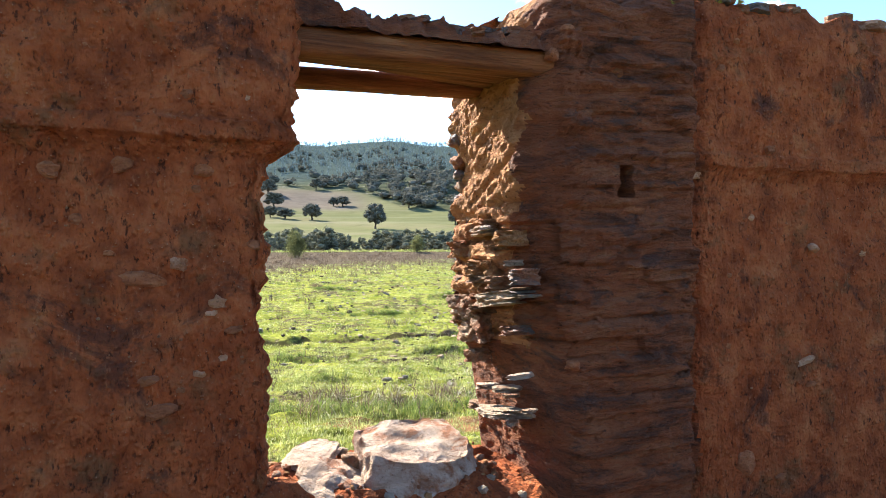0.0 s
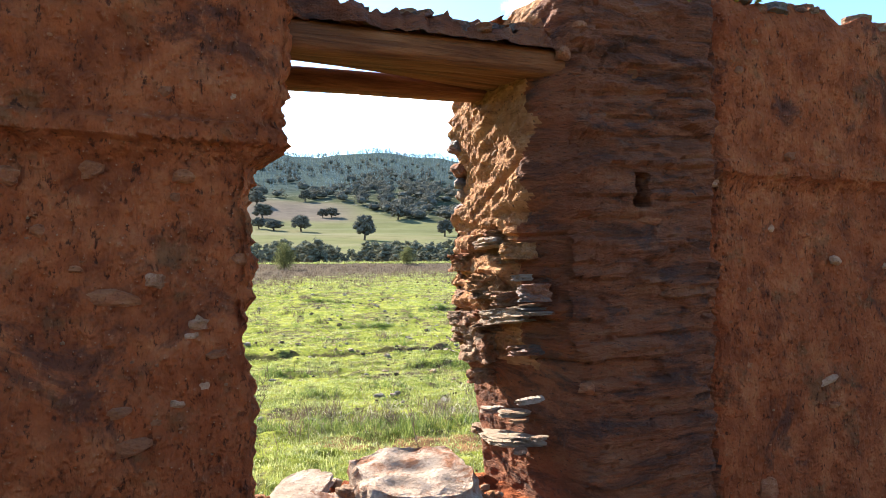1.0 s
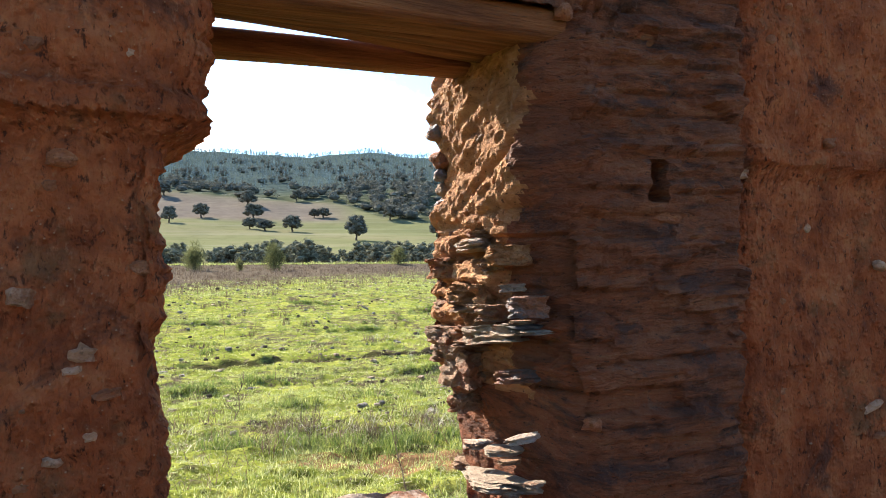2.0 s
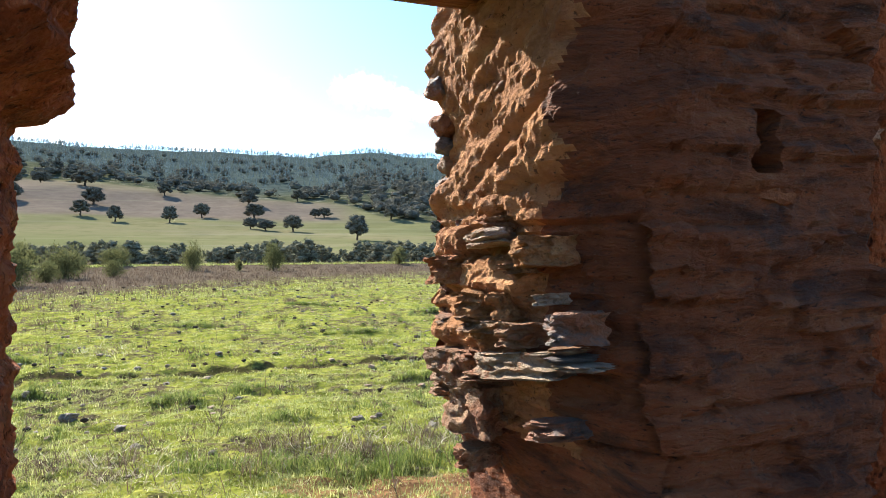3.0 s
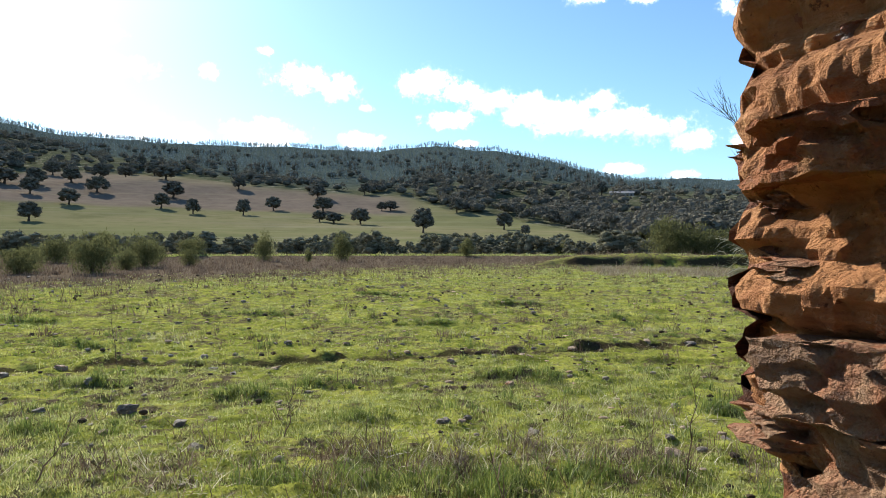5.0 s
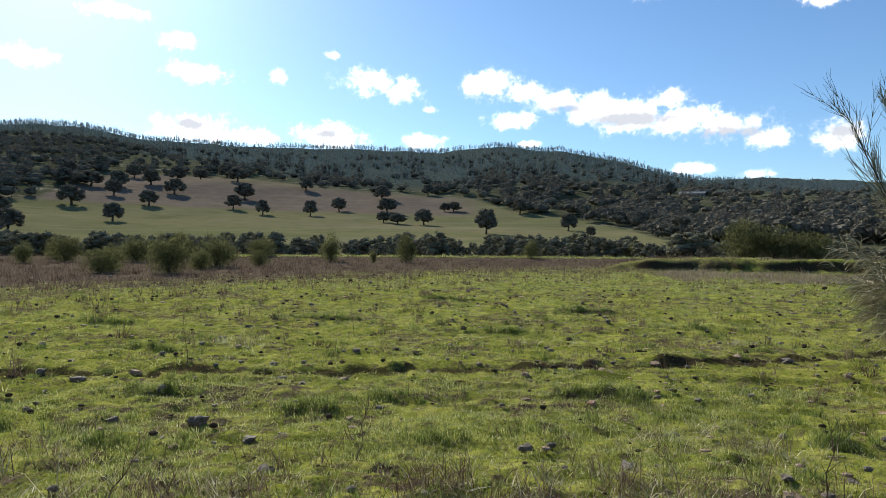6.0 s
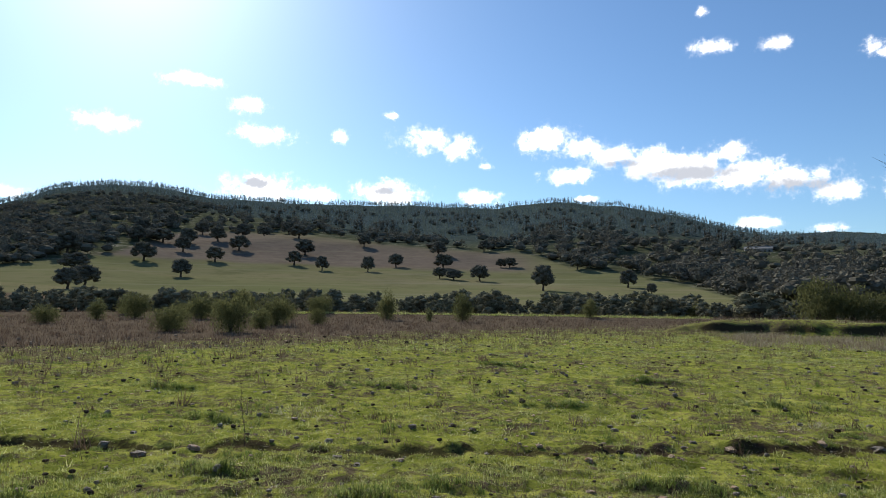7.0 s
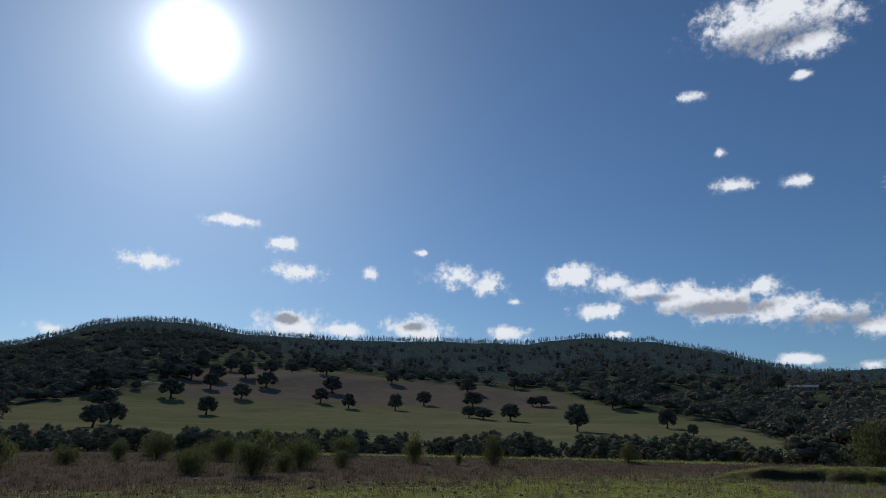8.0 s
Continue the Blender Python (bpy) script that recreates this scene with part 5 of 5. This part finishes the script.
def place_shrubs():
    rng = random.Random(8)
    dark = [shrub(s, SHRUB_LEAF, "shrub", 0.5, 0.042, 42) for s in (41, 42, 43)]
    used = 0
    for k in range(120):
        az = -26 + 78 * (k + rng.uniform(-0.4, 0.4)) / 120
        d = rng.uniform(76, 96) if k % 3 else rng.uniform(94, 112)
        x, y = HUB[0] - d * math.sin(radians(az)), HUB[1] + d * math.cos(radians(az))
        h = rng.uniform(1.3, 3.5)
        w = h * rng.uniform(1.1, 1.8)
        m = Matrix.LocRotScale((x, y, land(x, y) - 0.05), Euler((0, 0, rng.uniform(0, 6.28))), (w, w, h))
        ob = dark[k] if k < 3 else copy_thing(dark[k % 3], pose(0, 0, 0))
        ob.matrix_basis = m
        tall = "tall" if h > 3.2 else "low" if h < 2.5 else "dense"
        tagged(ob, f"{tall} dark olive shrub in the row along the stream", "bush", group="shrubs along the stream")
    # broom bushes standing in the dry grass: x, y, height, width
    broom = [broom_bush(q) for q in (51, 52)]
    spots = [(-22.15, 35.8, 2.2, 2.4), (-25.9, 35.1, 1.35, 2.0), (-24.2, 44.7, 2.3, 2.6), (-41.4, 50.4, 2.1, 2.6), (-35.7, 51.8, 2.2, 2.8), (-22.3, 47.5, 1.2, 1.4), (-20.9, 59.2, 2.6, 1.9), (-13.6, 59.1, 2.35, 1.9),
             (-16.5, 58.3, 1.2, 0.7), (-2.8, 74.0, 1.9, 1.7), (9.3, 84.0, 1.9, 2.8), (17.3, 66.3, 3.7, 4.0), (19.9, 65.5, 3.3, 4.4), (22.6, 64.5, 2.6, 3.6), (-32.7, 70.0, 2.1, 2.2), (-39.2, 64.0, 2.3, 2.8), (-33, 28.5, 2.3, 2.4)]
    for _ in range(12):
        d, az = rng.uniform(42, 74), rng.uniform(26, 52)
        spots.append((HUB[0] - d * math.sin(radians(az)), HUB[1] + d * math.cos(radians(az)), rng.uniform(0.8, 1.8), rng.uniform(1.2, 2.4)))
    for k, (x, y, h, w) in enumerate(spots):
        if land(x, y) < -5 or dryness(x, y) < 40 and x < 0:
            continue
        ob = broom[k] if k < 2 else copy_thing(broom[k % 2], pose(0, 0, 0))
        ob.matrix_basis = Matrix.LocRotScale((x, y, land(x, y) - 0.04), Euler((0, 0, k * 1.7)), (w * 1.15, w * 1.15, h * 1.2))
        tagged(ob, "yellow-green broom bush in dry meadow grass" if h < 2.6 else "tall yellow-green broom bush by the bank", "bush", group="broom bushes")


place_shrubs()


# ---------------------------------------------------------------- the meadow
def blades_object(name, roots, heights, widths, lean, mat, seed, bent=True):
    """Grass blades: narrow strips, bent once where bent is true, that end in a point."""
    rng = np.random.default_rng(seed)
    n = len(roots)
    a = rng.uniform(0, 2 * np.pi, n)
    side = np.stack([np.cos(a), np.sin(a), 0 * a], 1) * widths[:, None] / 2
    b = rng.uniform(0, 2 * np.pi, n)
    tip = np.stack([np.cos(b) * lean * heights, np.sin(b) * lean * heights, heights * np.sqrt(np.maximum(0.05, 1 - lean ** 2 * 0.6))], 1)
    mid = tip * np.array([0.35, 0.35, 0.6])
    if bent:
        v = np.stack([roots - side, roots + side, roots + mid + side * 0.75, roots + mid - side * 0.75, roots + tip], 1)
        shape, starts, corners = np.array([0, 1, 2, 3, 3, 2, 4]), np.array([0, 4]), 5
    else:
        v = np.stack([roots - side, roots + side, roots + tip], 1)
        shape, starts, corners = np.array([0, 1, 2]), np.array([0]), 3
    me = bpy.data.meshes.new(name)
    me.vertices.add(corners * n), me.loops.add(len(shape) * n), me.polygons.add(len(starts) * n)
    me.vertices.foreach_set("co", v.astype(np.float32).ravel())
    me.loops.foreach_set("vertex_index", (np.arange(n)[:, None] * corners + shape).astype(np.int32).ravel())
    me.polygons.foreach_set("loop_start", (np.arange(n)[:, None] * len(shape) + starts).astype(np.int32).ravel())
    me.update(calc_edges=True)
    me.materials.append(mat)
    return new(name, me)


def lush(x, y):
    return 0.5 + 0.5 * fbm(x * 0.7, y * 0.7, 2.0, 3)


def tufts(count, near, far, seed, keep, bias):
    """Places of tufts: x, y, z and how lush the spot is."""
    pick = random.Random(seed)
    out = []
    while len(out) < count:
        d, az = near + (far - near) * pick.random() ** bias, pick.uniform(-42, 62)
        x, y = HUB[0] - d * math.sin(radians(az)), HUB[1] + d * math.cos(radians(az))
        k = lush(x, y)
        if keep(x, y, k, pick):
            out.append((x, y, land(x, y) - 0.01, k))
    return np.array(out)


def grow(name, spots, per, spread, height, width, lean, mat, seed, label, category, bent=True):
    """Blades about each tuft; tufts differ in height."""
    rng = np.random.default_rng(seed)
    n = len(spots)
    own = rng.uniform(0.6, 1.25, n) * np.where(rng.random(n) < 0.05, 1.9, 1.0)
    idx = np.repeat(np.arange(n), per)
    roots = spots[idx, :3].copy()
    off = rng.normal(size=(n * per, 2)) * spread * rng.uniform(0.5, 1.4, n)[idx][:, None]
    roots[:, :2] += off
    hs = height * own[idx] * (0.3 + 1.1 * np.clip(spots[idx, 3] - 0.2, 0, 1)) * rng.uniform(0.55, 1.35, n * per)
    ob = blades_object(name, roots, hs, width * rng.uniform(0.7, 1.3, n * per), rng.uniform(lean[0], lean[1], n * per), mat, seed + 1, bent)
    return tagged(ob, label, category, kind="stuff")


def build_grass():
    def green(x, y, k, pick):
        d, az = polar(x, y)
        if az < -4 and 47.5 < d < 49.3 or abs(y - 13.33 - 0.36 * x - 0.012 * x * x) < 0.13 + 0.08 * noise.noise((x * 2, y, 0)):
            return False
        return k + pick.uniform(-0.22, 0.22) > 0.40 and dryness(x, y) + pick.uniform(-10, 10) < 48

    def bank(x, y, k, pick):
        return 6 < x < 26 and 36 < y < 47 + 2 * noise.noise((x * 0.4, 0, 0)) and pick.random() < 0.5 + noise.noise((x * 0.3, y * 0.3, 7))

    def verge(x, y, k, pick):
        d, az = polar(x, y)
        return 71.3 < d < 73.5 and -8 < az < 36

    def bare(x, y, k, pick):
        return k + pick.uniform(-0.3, 0.3) < 0.52

    def dry(x, y, k, pick):
        return dryness(x, y) + pick.uniform(-10, 10) > 42
    text = "short fresh green meadow grass"
    grow("meadow_grass_near", tufts(19000, 2.4, 10, 61, green, 0.8), 12, 0.045, 0.062, 0.0065, (0.1, 1.2), GRASS, 161, text, "grass")
    grow("meadow_grass_middle", tufts(26000, 9.5, 30, 62, green, 0.75), 10, 0.09, 0.062, 0.015, (0.1, 1.1), GRASS, 162, text, "grass", False)
    grow("meadow_grass_far", tufts(11000, 26, 68, 63, green, 0.8), 9, 0.25, 0.095, 0.045, (0.1, 0.9), GRASS, 163, text, "grass", False)
    grow("dry_grass_far", tufts(8000, 14, 90, 64, dry, 0.75), 9, 0.22, 0.42, 0.03, (0.1, 0.6), WEED, 164, "tall brown winter grass at the meadow edge", "dry grass", False)
    grow("dry_grass_near", tufts(9000, 2.6, 30, 66, bare, 0.75), 7, 0.10, 0.11, 0.007, (0.7, 1.6), STRAW, 166, "pale dry stalks among the grass", "dry grass", False)
    grow("dead_weeds", tufts(1500, 3.0, 48, 68, bare, 0.75), 13, 0.11, 0.33, 0.008, (0.2, 0.9), WEED, 168, "brown dead weeds standing in the meadow", "weeds", False)
    grow("weed_sprigs", tufts(650, 11, 50, 73, bare, 0.8), 22, 0.10, 0.34, 0.016, (0.1, 0.8), WEED, 173, "grey-brown dead weed tufts across the meadow", "weeds", False)
    grow("dry_grass_bank", tufts(1600, 34, 52, 69, bank, 1.0), 9, 0.22, 0.36, 0.03, (0.1, 0.7), STRAW, 169, "pale brown grass before the earth bank", "dry grass", False)
    grow("verge_grass", tufts(1500, 71, 74, 70, verge, 1.0), 9, 0.2, 0.30, 0.05, (0.1, 0.6), GRASS, 170, "bright green strip of grass along the stream", "grass", False)
    # big dry clumps: x, y, size
    rng, spots = random.Random(91), []
    for x, y, r in ((1.4, 9.5, 0.45), (0.35, 9.2, 0.25), (-1.5, 7.4, 0.5), (-0.7, 7.5, 0.45), (0.1, 7.7, 0.4), (0.8, 7.6, 0.35), (-3.2, 7.3, 0.45), (-3.9, 7.2, 0.4), (-2.4, 7.0, 0.4), (2.4, 8.0, 0.3), (1.9, 7.6, 0.3),
                    (2.9, 16.5, 0.5), (-0.6, 15.5, 0.4), (-6.2, 14.5, 0.5), (-5.2, 7.9, 0.35), (3.4, 9.2, 0.4)):
        for _ in range(int(70 * r)):
            q, w = x + rng.gauss(0, r * 0.7), y + rng.gauss(0, r * 0.7)
            spots.append((q, w, land(q, w) - 0.01, 0.75))
    spots = np.array(spots)
    grow("brown_tangles", np.array([q for q in spots if q[1] < 8.2 and q[0] > -2.0]), 10, 0.07, 0.24, 0.0055, (0.3, 1.3), WEED, 175, "dark tangle of dead brown stems", "weeds")
    # rank green tussocks, on the lips of the little steps and scattered
    rank = []
    for hx, hy, wide, high in HUMPS:
        for _ in range(int(46 * wide)):
            q, w = hx + rng.gauss(0, wide * 0.6), hy + rng.uniform(-0.06, 0.16)
            rank.append((q, w, land(q, w) - 0.01, 0.7))
    for _ in range(260):
        d, az = 4.0 + 26 * rng.random() ** 0.8, rng.uniform(-40, 58)
        x, y = HUB[0] - d * math.sin(radians(az)), HUB[1] + d * math.cos(radians(az))
        for _ in range(rng.randrange(2, 7)):
            q, w = x + rng.gauss(0, 0.16), y + rng.gauss(0, 0.05)
            rank.append((q, w, land(q, w) - 0.01, rng.uniform(0.45, 0.8)))
    grow("grass_tussocks", np.array(rank), 26, 0.045, 0.11, 0.008, (0.1, 0.9), TUSSOCK, 176, "dark green rank tussocks in the turf", "grass")
    lush_spots = []
    for x, y, r in ((-1.3, 7.05, 0.3), (-0.7, 7.0, 0.35), (-0.1, 7.1, 0.3), (0.4, 7.25, 0.3), (-1.9, 7.0, 0.3), (1.0, 7.3, 0.25), (-0.4, 6.8, 0.3)):
        for _ in range(int(90 * r)):
            q, w = x + rng.gauss(0, r * 0.7), y + rng.gauss(0, r * 0.35)
            lush_spots.append((q, w, land(q, w) - 0.01, 0.75))
    # darker rank-grass tone in place of the shaded gaps between blades
    grow("tall_green_grass", np.array(lush_spots), 22, 0.05, 0.13, 0.006, (0.1, 0.9), TUSSOCK, 177, "tall fresh green grass in front of the wall", "grass")
    grow("straw_bits", tufts(2600, 2.8, 16, 78, bare, 0.9), 4, 0.10, 0.10, 0.006, (0.9, 1.7), RIBBON, 178, "bleached straw bits lying in the turf", "dry grass")
    grow("straw_clumps", spots[::2], 10, 0.05, 0.20, 0.0065, (0.7, 1.5), RIBBON, 171, "bleached bent straw in loose clumps", "dry grass")
    grow("brown_clumps", spots[1::4], 12, 0.06, 0.20, 0.006, (0.2, 1.0), WEED, 172, "tangled brown dead stems in clumps", "weeds")


build_grass()

# field stones: x, y, size
ROCKS = [(-0.9, 12.5, 0.26), (0.25, 12.95, 0.20), (0.37, 12.89, 0.18), (1.19, 13.85, 0.28), (-2.52, 10.1, 0.2), (-3.41, 8.62, 0.26), (-4.26, 9.13, 0.34), (-3.2, 8.93, 0.18), (-2.86, 7.83, 0.2), (0.11, 8.4, 0.26),
         (-2.95, 14.08, 0.2), (-4.81, 17.77, 0.3), (-7.48, 16.63, 0.3), (1.35, 8.38, 0.2), (1.89, 8.49, 0.2), (-4.0, 11.39, 0.22), (1.32, 12.83, 0.18)]
ROCKS += [(9.28, 29.97, 0.35), (-2.02, 22.66, 0.3), (3.49, 14.6, 0.36), (2.67, 14.58, 0.26), (-6.63, 11.4, 0.3), (-7.19, 10.92, 0.34), (-5.57, 10.44, 0.22), (-8.1, 11.22, 0.3), (-4.42, 11.65, 0.24), (-3.94, 13.69, 0.22),
          (0.66, 14.0, 0.3), (-0.22, 12.85, 0.18), (1.31, 11.3, 0.2), (1.29, 8.04, 0.26), (-2.89, 7.86, 0.26)]


def build_rocks():
    kinds = [stone_mesh("rock", (1, 0.75, 0.42), 70 + k, (STONE_FIELD, STONE_FIELD, STONE_PALE)[k % 3], 2, 0.42, True, False) for k in range(6)]
    rng = random.Random(9)
    spots = list(ROCKS)
    while len(spots) < 290:
        d, az = 4 + 30 * rng.random() ** 0.8, rng.uniform(-36, 58)
        spots.append((HUB[0] - d * math.sin(radians(az)), HUB[1] + d * math.cos(radians(az)), rng.uniform(0.05, 0.15)))
    for x, y, s in spots:
        k = rng.randrange(6)
        s *= 0.58 if s > 0.17 else 0.9
        ob = stone_at("field_stone", kinds[k], (x, y, land(x, y) + 0.10 * s), (rng.uniform(-12, 12), rng.uniform(-12, 12), rng.uniform(0, 360)), (s, s, s * rng.uniform(0.8, 1.5)))
        look_of = ("dark grey", "grey-brown", "pale brownish")[k % 3]
        tagged(ob, f"{look_of} field stone half sunk in the meadow", "stone", group="stones in the meadow")


build_rocks()


def small_stones():
    """Clods and fist-sized stones strewn over the turf."""
    rng, pick = np.random.default_rng(94), random.Random(95)
    for name, mat, count, flat, label in (("small_stones", STONE_FIELD, 420, 0.8, "small grey stones strewn over the turf"), ("soil_clods", CLOD, 620, 0.7, "small dark clods of bare soil in the turf"),
                                          ("pale_chips", STONE_PALE, 300, 0.4, "small pale flat stone chips in the turf")):
        out = []
        for _ in range(count):
            d, az = 4.5 + 32 * pick.random() ** 0.85, pick.uniform(-38, 58)
            x, y = HUB[0] - d * math.sin(radians(az)), HUB[1] + d * math.cos(radians(az))
            s = pick.uniform(0.016, 0.05) * (1 + d / 40) * (1.5 if pick.random() < 0.12 else 1)
            out.append(core((x, y, land(x, y) + 0.02 + 0.25 * s), (s, s * pick.uniform(0.6, 1), s * pick.uniform(0.5, 1) * flat), rng, 2))
        tagged(cards_object(name, np.concatenate(out), mat), label, "stones", kind="stuff")


small_stones()


def broom_tree(x, y, height):
    """A tall, half bare broom: arching stems that break up into fine drooping twigs."""
    rng = random.Random(77)
    ob = new("broom_tree")
    ob.location = (x, y, land(x, y) - 0.05)
    upper, hanging = bmesh.new(), bmesh.new()

    def bend(start, way, length, count, droop, wander):
        pts, p, d = [start], Vector(start), Vector(way).normalized()
        for _ in range(count):
            d = (d + Vector((rng.uniform(-wander, wander), rng.uniform(-wander, wander), rng.uniform(-wander, wander) - droop))).normalized()
            p = p + d * length / count
            pts.append(tuple(p))
        return pts
    for k in range(36):
        a = 2.4 * k
        low_one = k % 5 in (0, 2)                         # sprawling lower stems, bare at the foot
        share = (k * 0.618) % 1
        lean = 0.6 + 0.95 * share if low_one else 0.08 + 0.48 * share
        way = (math.cos(a) * lean, math.sin(a) * lean, 1.0)
        long = height * (rng.uniform(0.31, 0.43) if low_one else rng.uniform(0.75, 1.02) * (1.0 - 0.35 * share))
        main = bend((0.16 * math.cos(a), 0.16 * math.sin(a), 0), way, long, 9, -0.015 if low_one else 0.01, 0.09)
        stem = bmesh.new()
        limb(stem, main, [0.017 * (1 - i / 10.5) + 0.003 for i in range(10)], 5)
        part("stem", stem, BARK, ob)
        for i in range(4 if low_one else 3, 10):
            for _ in range(4):
                d = (Vector(main[i]) - Vector(main[i - 1])).normalized()
                loose = 0.75 if low_one else 0.42
                w = d + Vector((rng.uniform(-loose, loose), rng.uniform(-loose, loose), rng.uniform(-0.25, 0.5)))
                sub = bend(main[i], w, rng.uniform(0.3, 0.7), 4, 0.05 if low_one else -0.02, 0.12)
                limb(upper, sub, [0.0045, 0.0038, 0.0032, 0.0026, 0.0018], 3)
                low = sub[2][2] < height * (0.44 + 0.06 * math.sin(a * 1.7))
                for q in range(1, 5):
                    for _ in range(6 if low else 3):
                        w2 = (Vector(sub[q]) - Vector(sub[q - 1])).normalized()
                        w2 += Vector((rng.uniform(-0.8, 0.8), rng.uniform(-0.8, 0.8), rng.uniform(-0.6, 0.5))) if low else Vector((rng.uniform(-0.4, 0.4), rng.uniform(-0.4, 0.4), rng.uniform(-0.1, 0.4)))
                        fine = bend(sub[q], w2, rng.uniform(0.14, 0.34), 3, 0.30 if low else -0.02, 0.42 if low else 0.14)
                        pale = low and rng.random() < 0.55
                        limb(hanging if pale else upper, fine, [0.0055, 0.005, 0.0045, 0.003] if pale else [0.0030, 0.0026, 0.0022, 0.0014], 3)
    part("upper_crown", upper, TWIG, ob, "fine grey-green twigs, half bare")
    part("hanging_foliage", hanging, RIBBON, ob, "pale straw-coloured drooping foliage")
    return tagged(ob, "tall half-bare broom with pale drooping twigs", "bush")


broom_tree(4.95, 11.3, 5.3)


def farmhouse(x, y, turn):
    """A low white farmhouse with a pitched roof, far off among the trees."""
    ob = new("farmhouse")
    long, deep, eaves, top = 15.0, 6.0, 3.0, 4.4
    bm = bmesh.new()
    ends = []
    for sx in (-1, 1):
        ends.append([bm.verts.new((sx * long / 2, py, pz)) for py, pz in ((-deep / 2, -1.5), (deep / 2, -1.5), (deep / 2, eaves), (0, top), (-deep / 2, eaves))])
    bm.faces.new(ends[0]), bm.faces.new(ends[1][::-1])
    for i in range(5):
        bm.faces.new((ends[0][i], ends[1][i], ends[1][(i + 1) % 5], ends[0][(i + 1) % 5]))
    part("wall", bm, WHITEWASH, ob, "whitewashed wall")
    for side in (-1, 1):
        bm = bmesh.new()
        bmesh.ops.create_cube(bm, size=1.0)
        bmesh.ops.scale(bm, vec=(long + 0.8, math.hypot(deep / 2 + 0.5, top - eaves), 0.14), verts=bm.verts)
        roof = part("roof", bm, ROOF, ob, "pale weathered roof")
        tilt = math.atan2(top - eaves, deep / 2)
        roof.matrix_basis = Matrix.Translation((0, side * deep / 4, (eaves + top) / 2 + 0.08)) @ Matrix.Rotation(-side * tilt, 4, "X")
    for k, (px, w, h, low) in enumerate(((-5.6, 1.0, 1.1, 1.1), (-3.0, 1.1, 2.1, 0.0), (0.2, 1.0, 1.1, 1.1), (3.4, 1.0, 1.1, 1.1), (5.8, 1.0, 1.1, 1.1))):
        bm = bmesh.new()
        bmesh.ops.create_cube(bm, size=1.0)
        bmesh.ops.scale(bm, vec=(w, 0.12, h), verts=bm.verts)
        pane = part("door" if h > 2 else "window", bm, BARK, ob)
        pane.location = (px, -deep / 2 - 0.02, low + h / 2)
    bm = bmesh.new()
    bmesh.ops.create_cube(bm, size=1.0)
    bmesh.ops.scale(bm, vec=(0.7, 0.7, 1.6), verts=bm.verts)
    part("chimney", bm, WHITEWASH, ob).location = (4.2, 0.4, top + 0.3)
    ob.matrix_basis = Matrix.Translation((x, y, land(x, y) - 1.5)) @ Matrix.Rotation(radians(turn), 4, "Z")
    return tagged(ob, "low white farmhouse with a pale roof among oaks", "house")


farmhouse(86.0, 420.0, -8.0)
yard_oak = copy_thing(oaks[2], pose(0, 0, 0))
yard_oak.matrix_basis = Matrix.LocRotScale((71.0, 408.0, land(71.0, 408.0) - 0.3), Euler((0, 0, 1.0)), (9.5, 9.5, 9.5))
tagged(yard_oak, "tall dark oak beside the white farmhouse", "tree", group="oaks on the pasture")


def dry_stalk(x, y, height, lean, bearing, seed):
    """One dead flower stalk with short side twigs."""
    rng = random.Random(seed)
    bm = bmesh.new()
    d = Vector((math.cos(bearing) * lean, math.sin(bearing) * lean, 1)).normalized()
    pts = [Vector((0, 0, -0.03)) + d * height * i / 6 + Vector((rng.gauss(0, 0.012), rng.gauss(0, 0.012), 0)) * (i > 0) for i in range(7)]
    limb(bm, pts, [0.0065 - 0.0007 * i for i in range(7)], 5)
    for i in range(3, 7):
        for _ in range(3):
            w = (d + Vector((rng.uniform(-0.9, 0.9), rng.uniform(-0.9, 0.9), rng.uniform(0, 0.4)))).normalized()
            limb(bm, [pts[i], pts[i] + w * rng.uniform(0.05, 0.16)], [0.003, 0.0015], 3)
    ob = part("dry_stalk", bm, WEED, None, "tall thin dead stalk standing in the meadow")
    ob.location = (x, y, land(x, y))
    return tagged(ob, "", "weed", group="dead stalks")


for k, (x, y, h, lean) in enumerate(((1.1, 7.1, 0.75, 0.1), (-0.1, 5.7, 0.7, 1.1), (-5.9, 11.6, 0.95, 0.08), (3.6, 8.8, 0.6, 0.4), (-2.2, 8.2, 0.5, 0.5), (-4.7, 16.0, 0.8, 0.15), (2.4, 6.9, 0.55, 0.7), (-3.6, 6.8, 0.5, 0.6))):
    dry_stalk(x, y, h, lean, 1.9 * k, 900 + k)


def moss(s, n, z, size, seed):
    """A cushion of yellow moss and dry grass on the broken wall top."""
    rng = np.random.default_rng(seed)
    at = np.array(on_wall(s, n, z))
    clumps = [(at + rng.normal(size=3) * np.array([1, 0.6, 0.25]) * size, size * 0.55) for _ in range(6)]
    ob = cards_object("moss", np.concatenate([leaf_cloud(clumps, 90, size * 0.14, rng, 0.6)] + [core(m, (q * 0.8, q * 0.8, q * 0.5), rng, 3) for m, q in clumps]), MOSS)
    return tagged(ob, "yellow-green moss cushion on the broken wall top", "moss", group="moss on the wall")


moss(1.01, 0.05, 2.87, 0.035, 1)
moss(0.03, 0.14, 2.69, 0.03, 2)
moss(1.32, 0.08, 2.93, 0.03, 3)
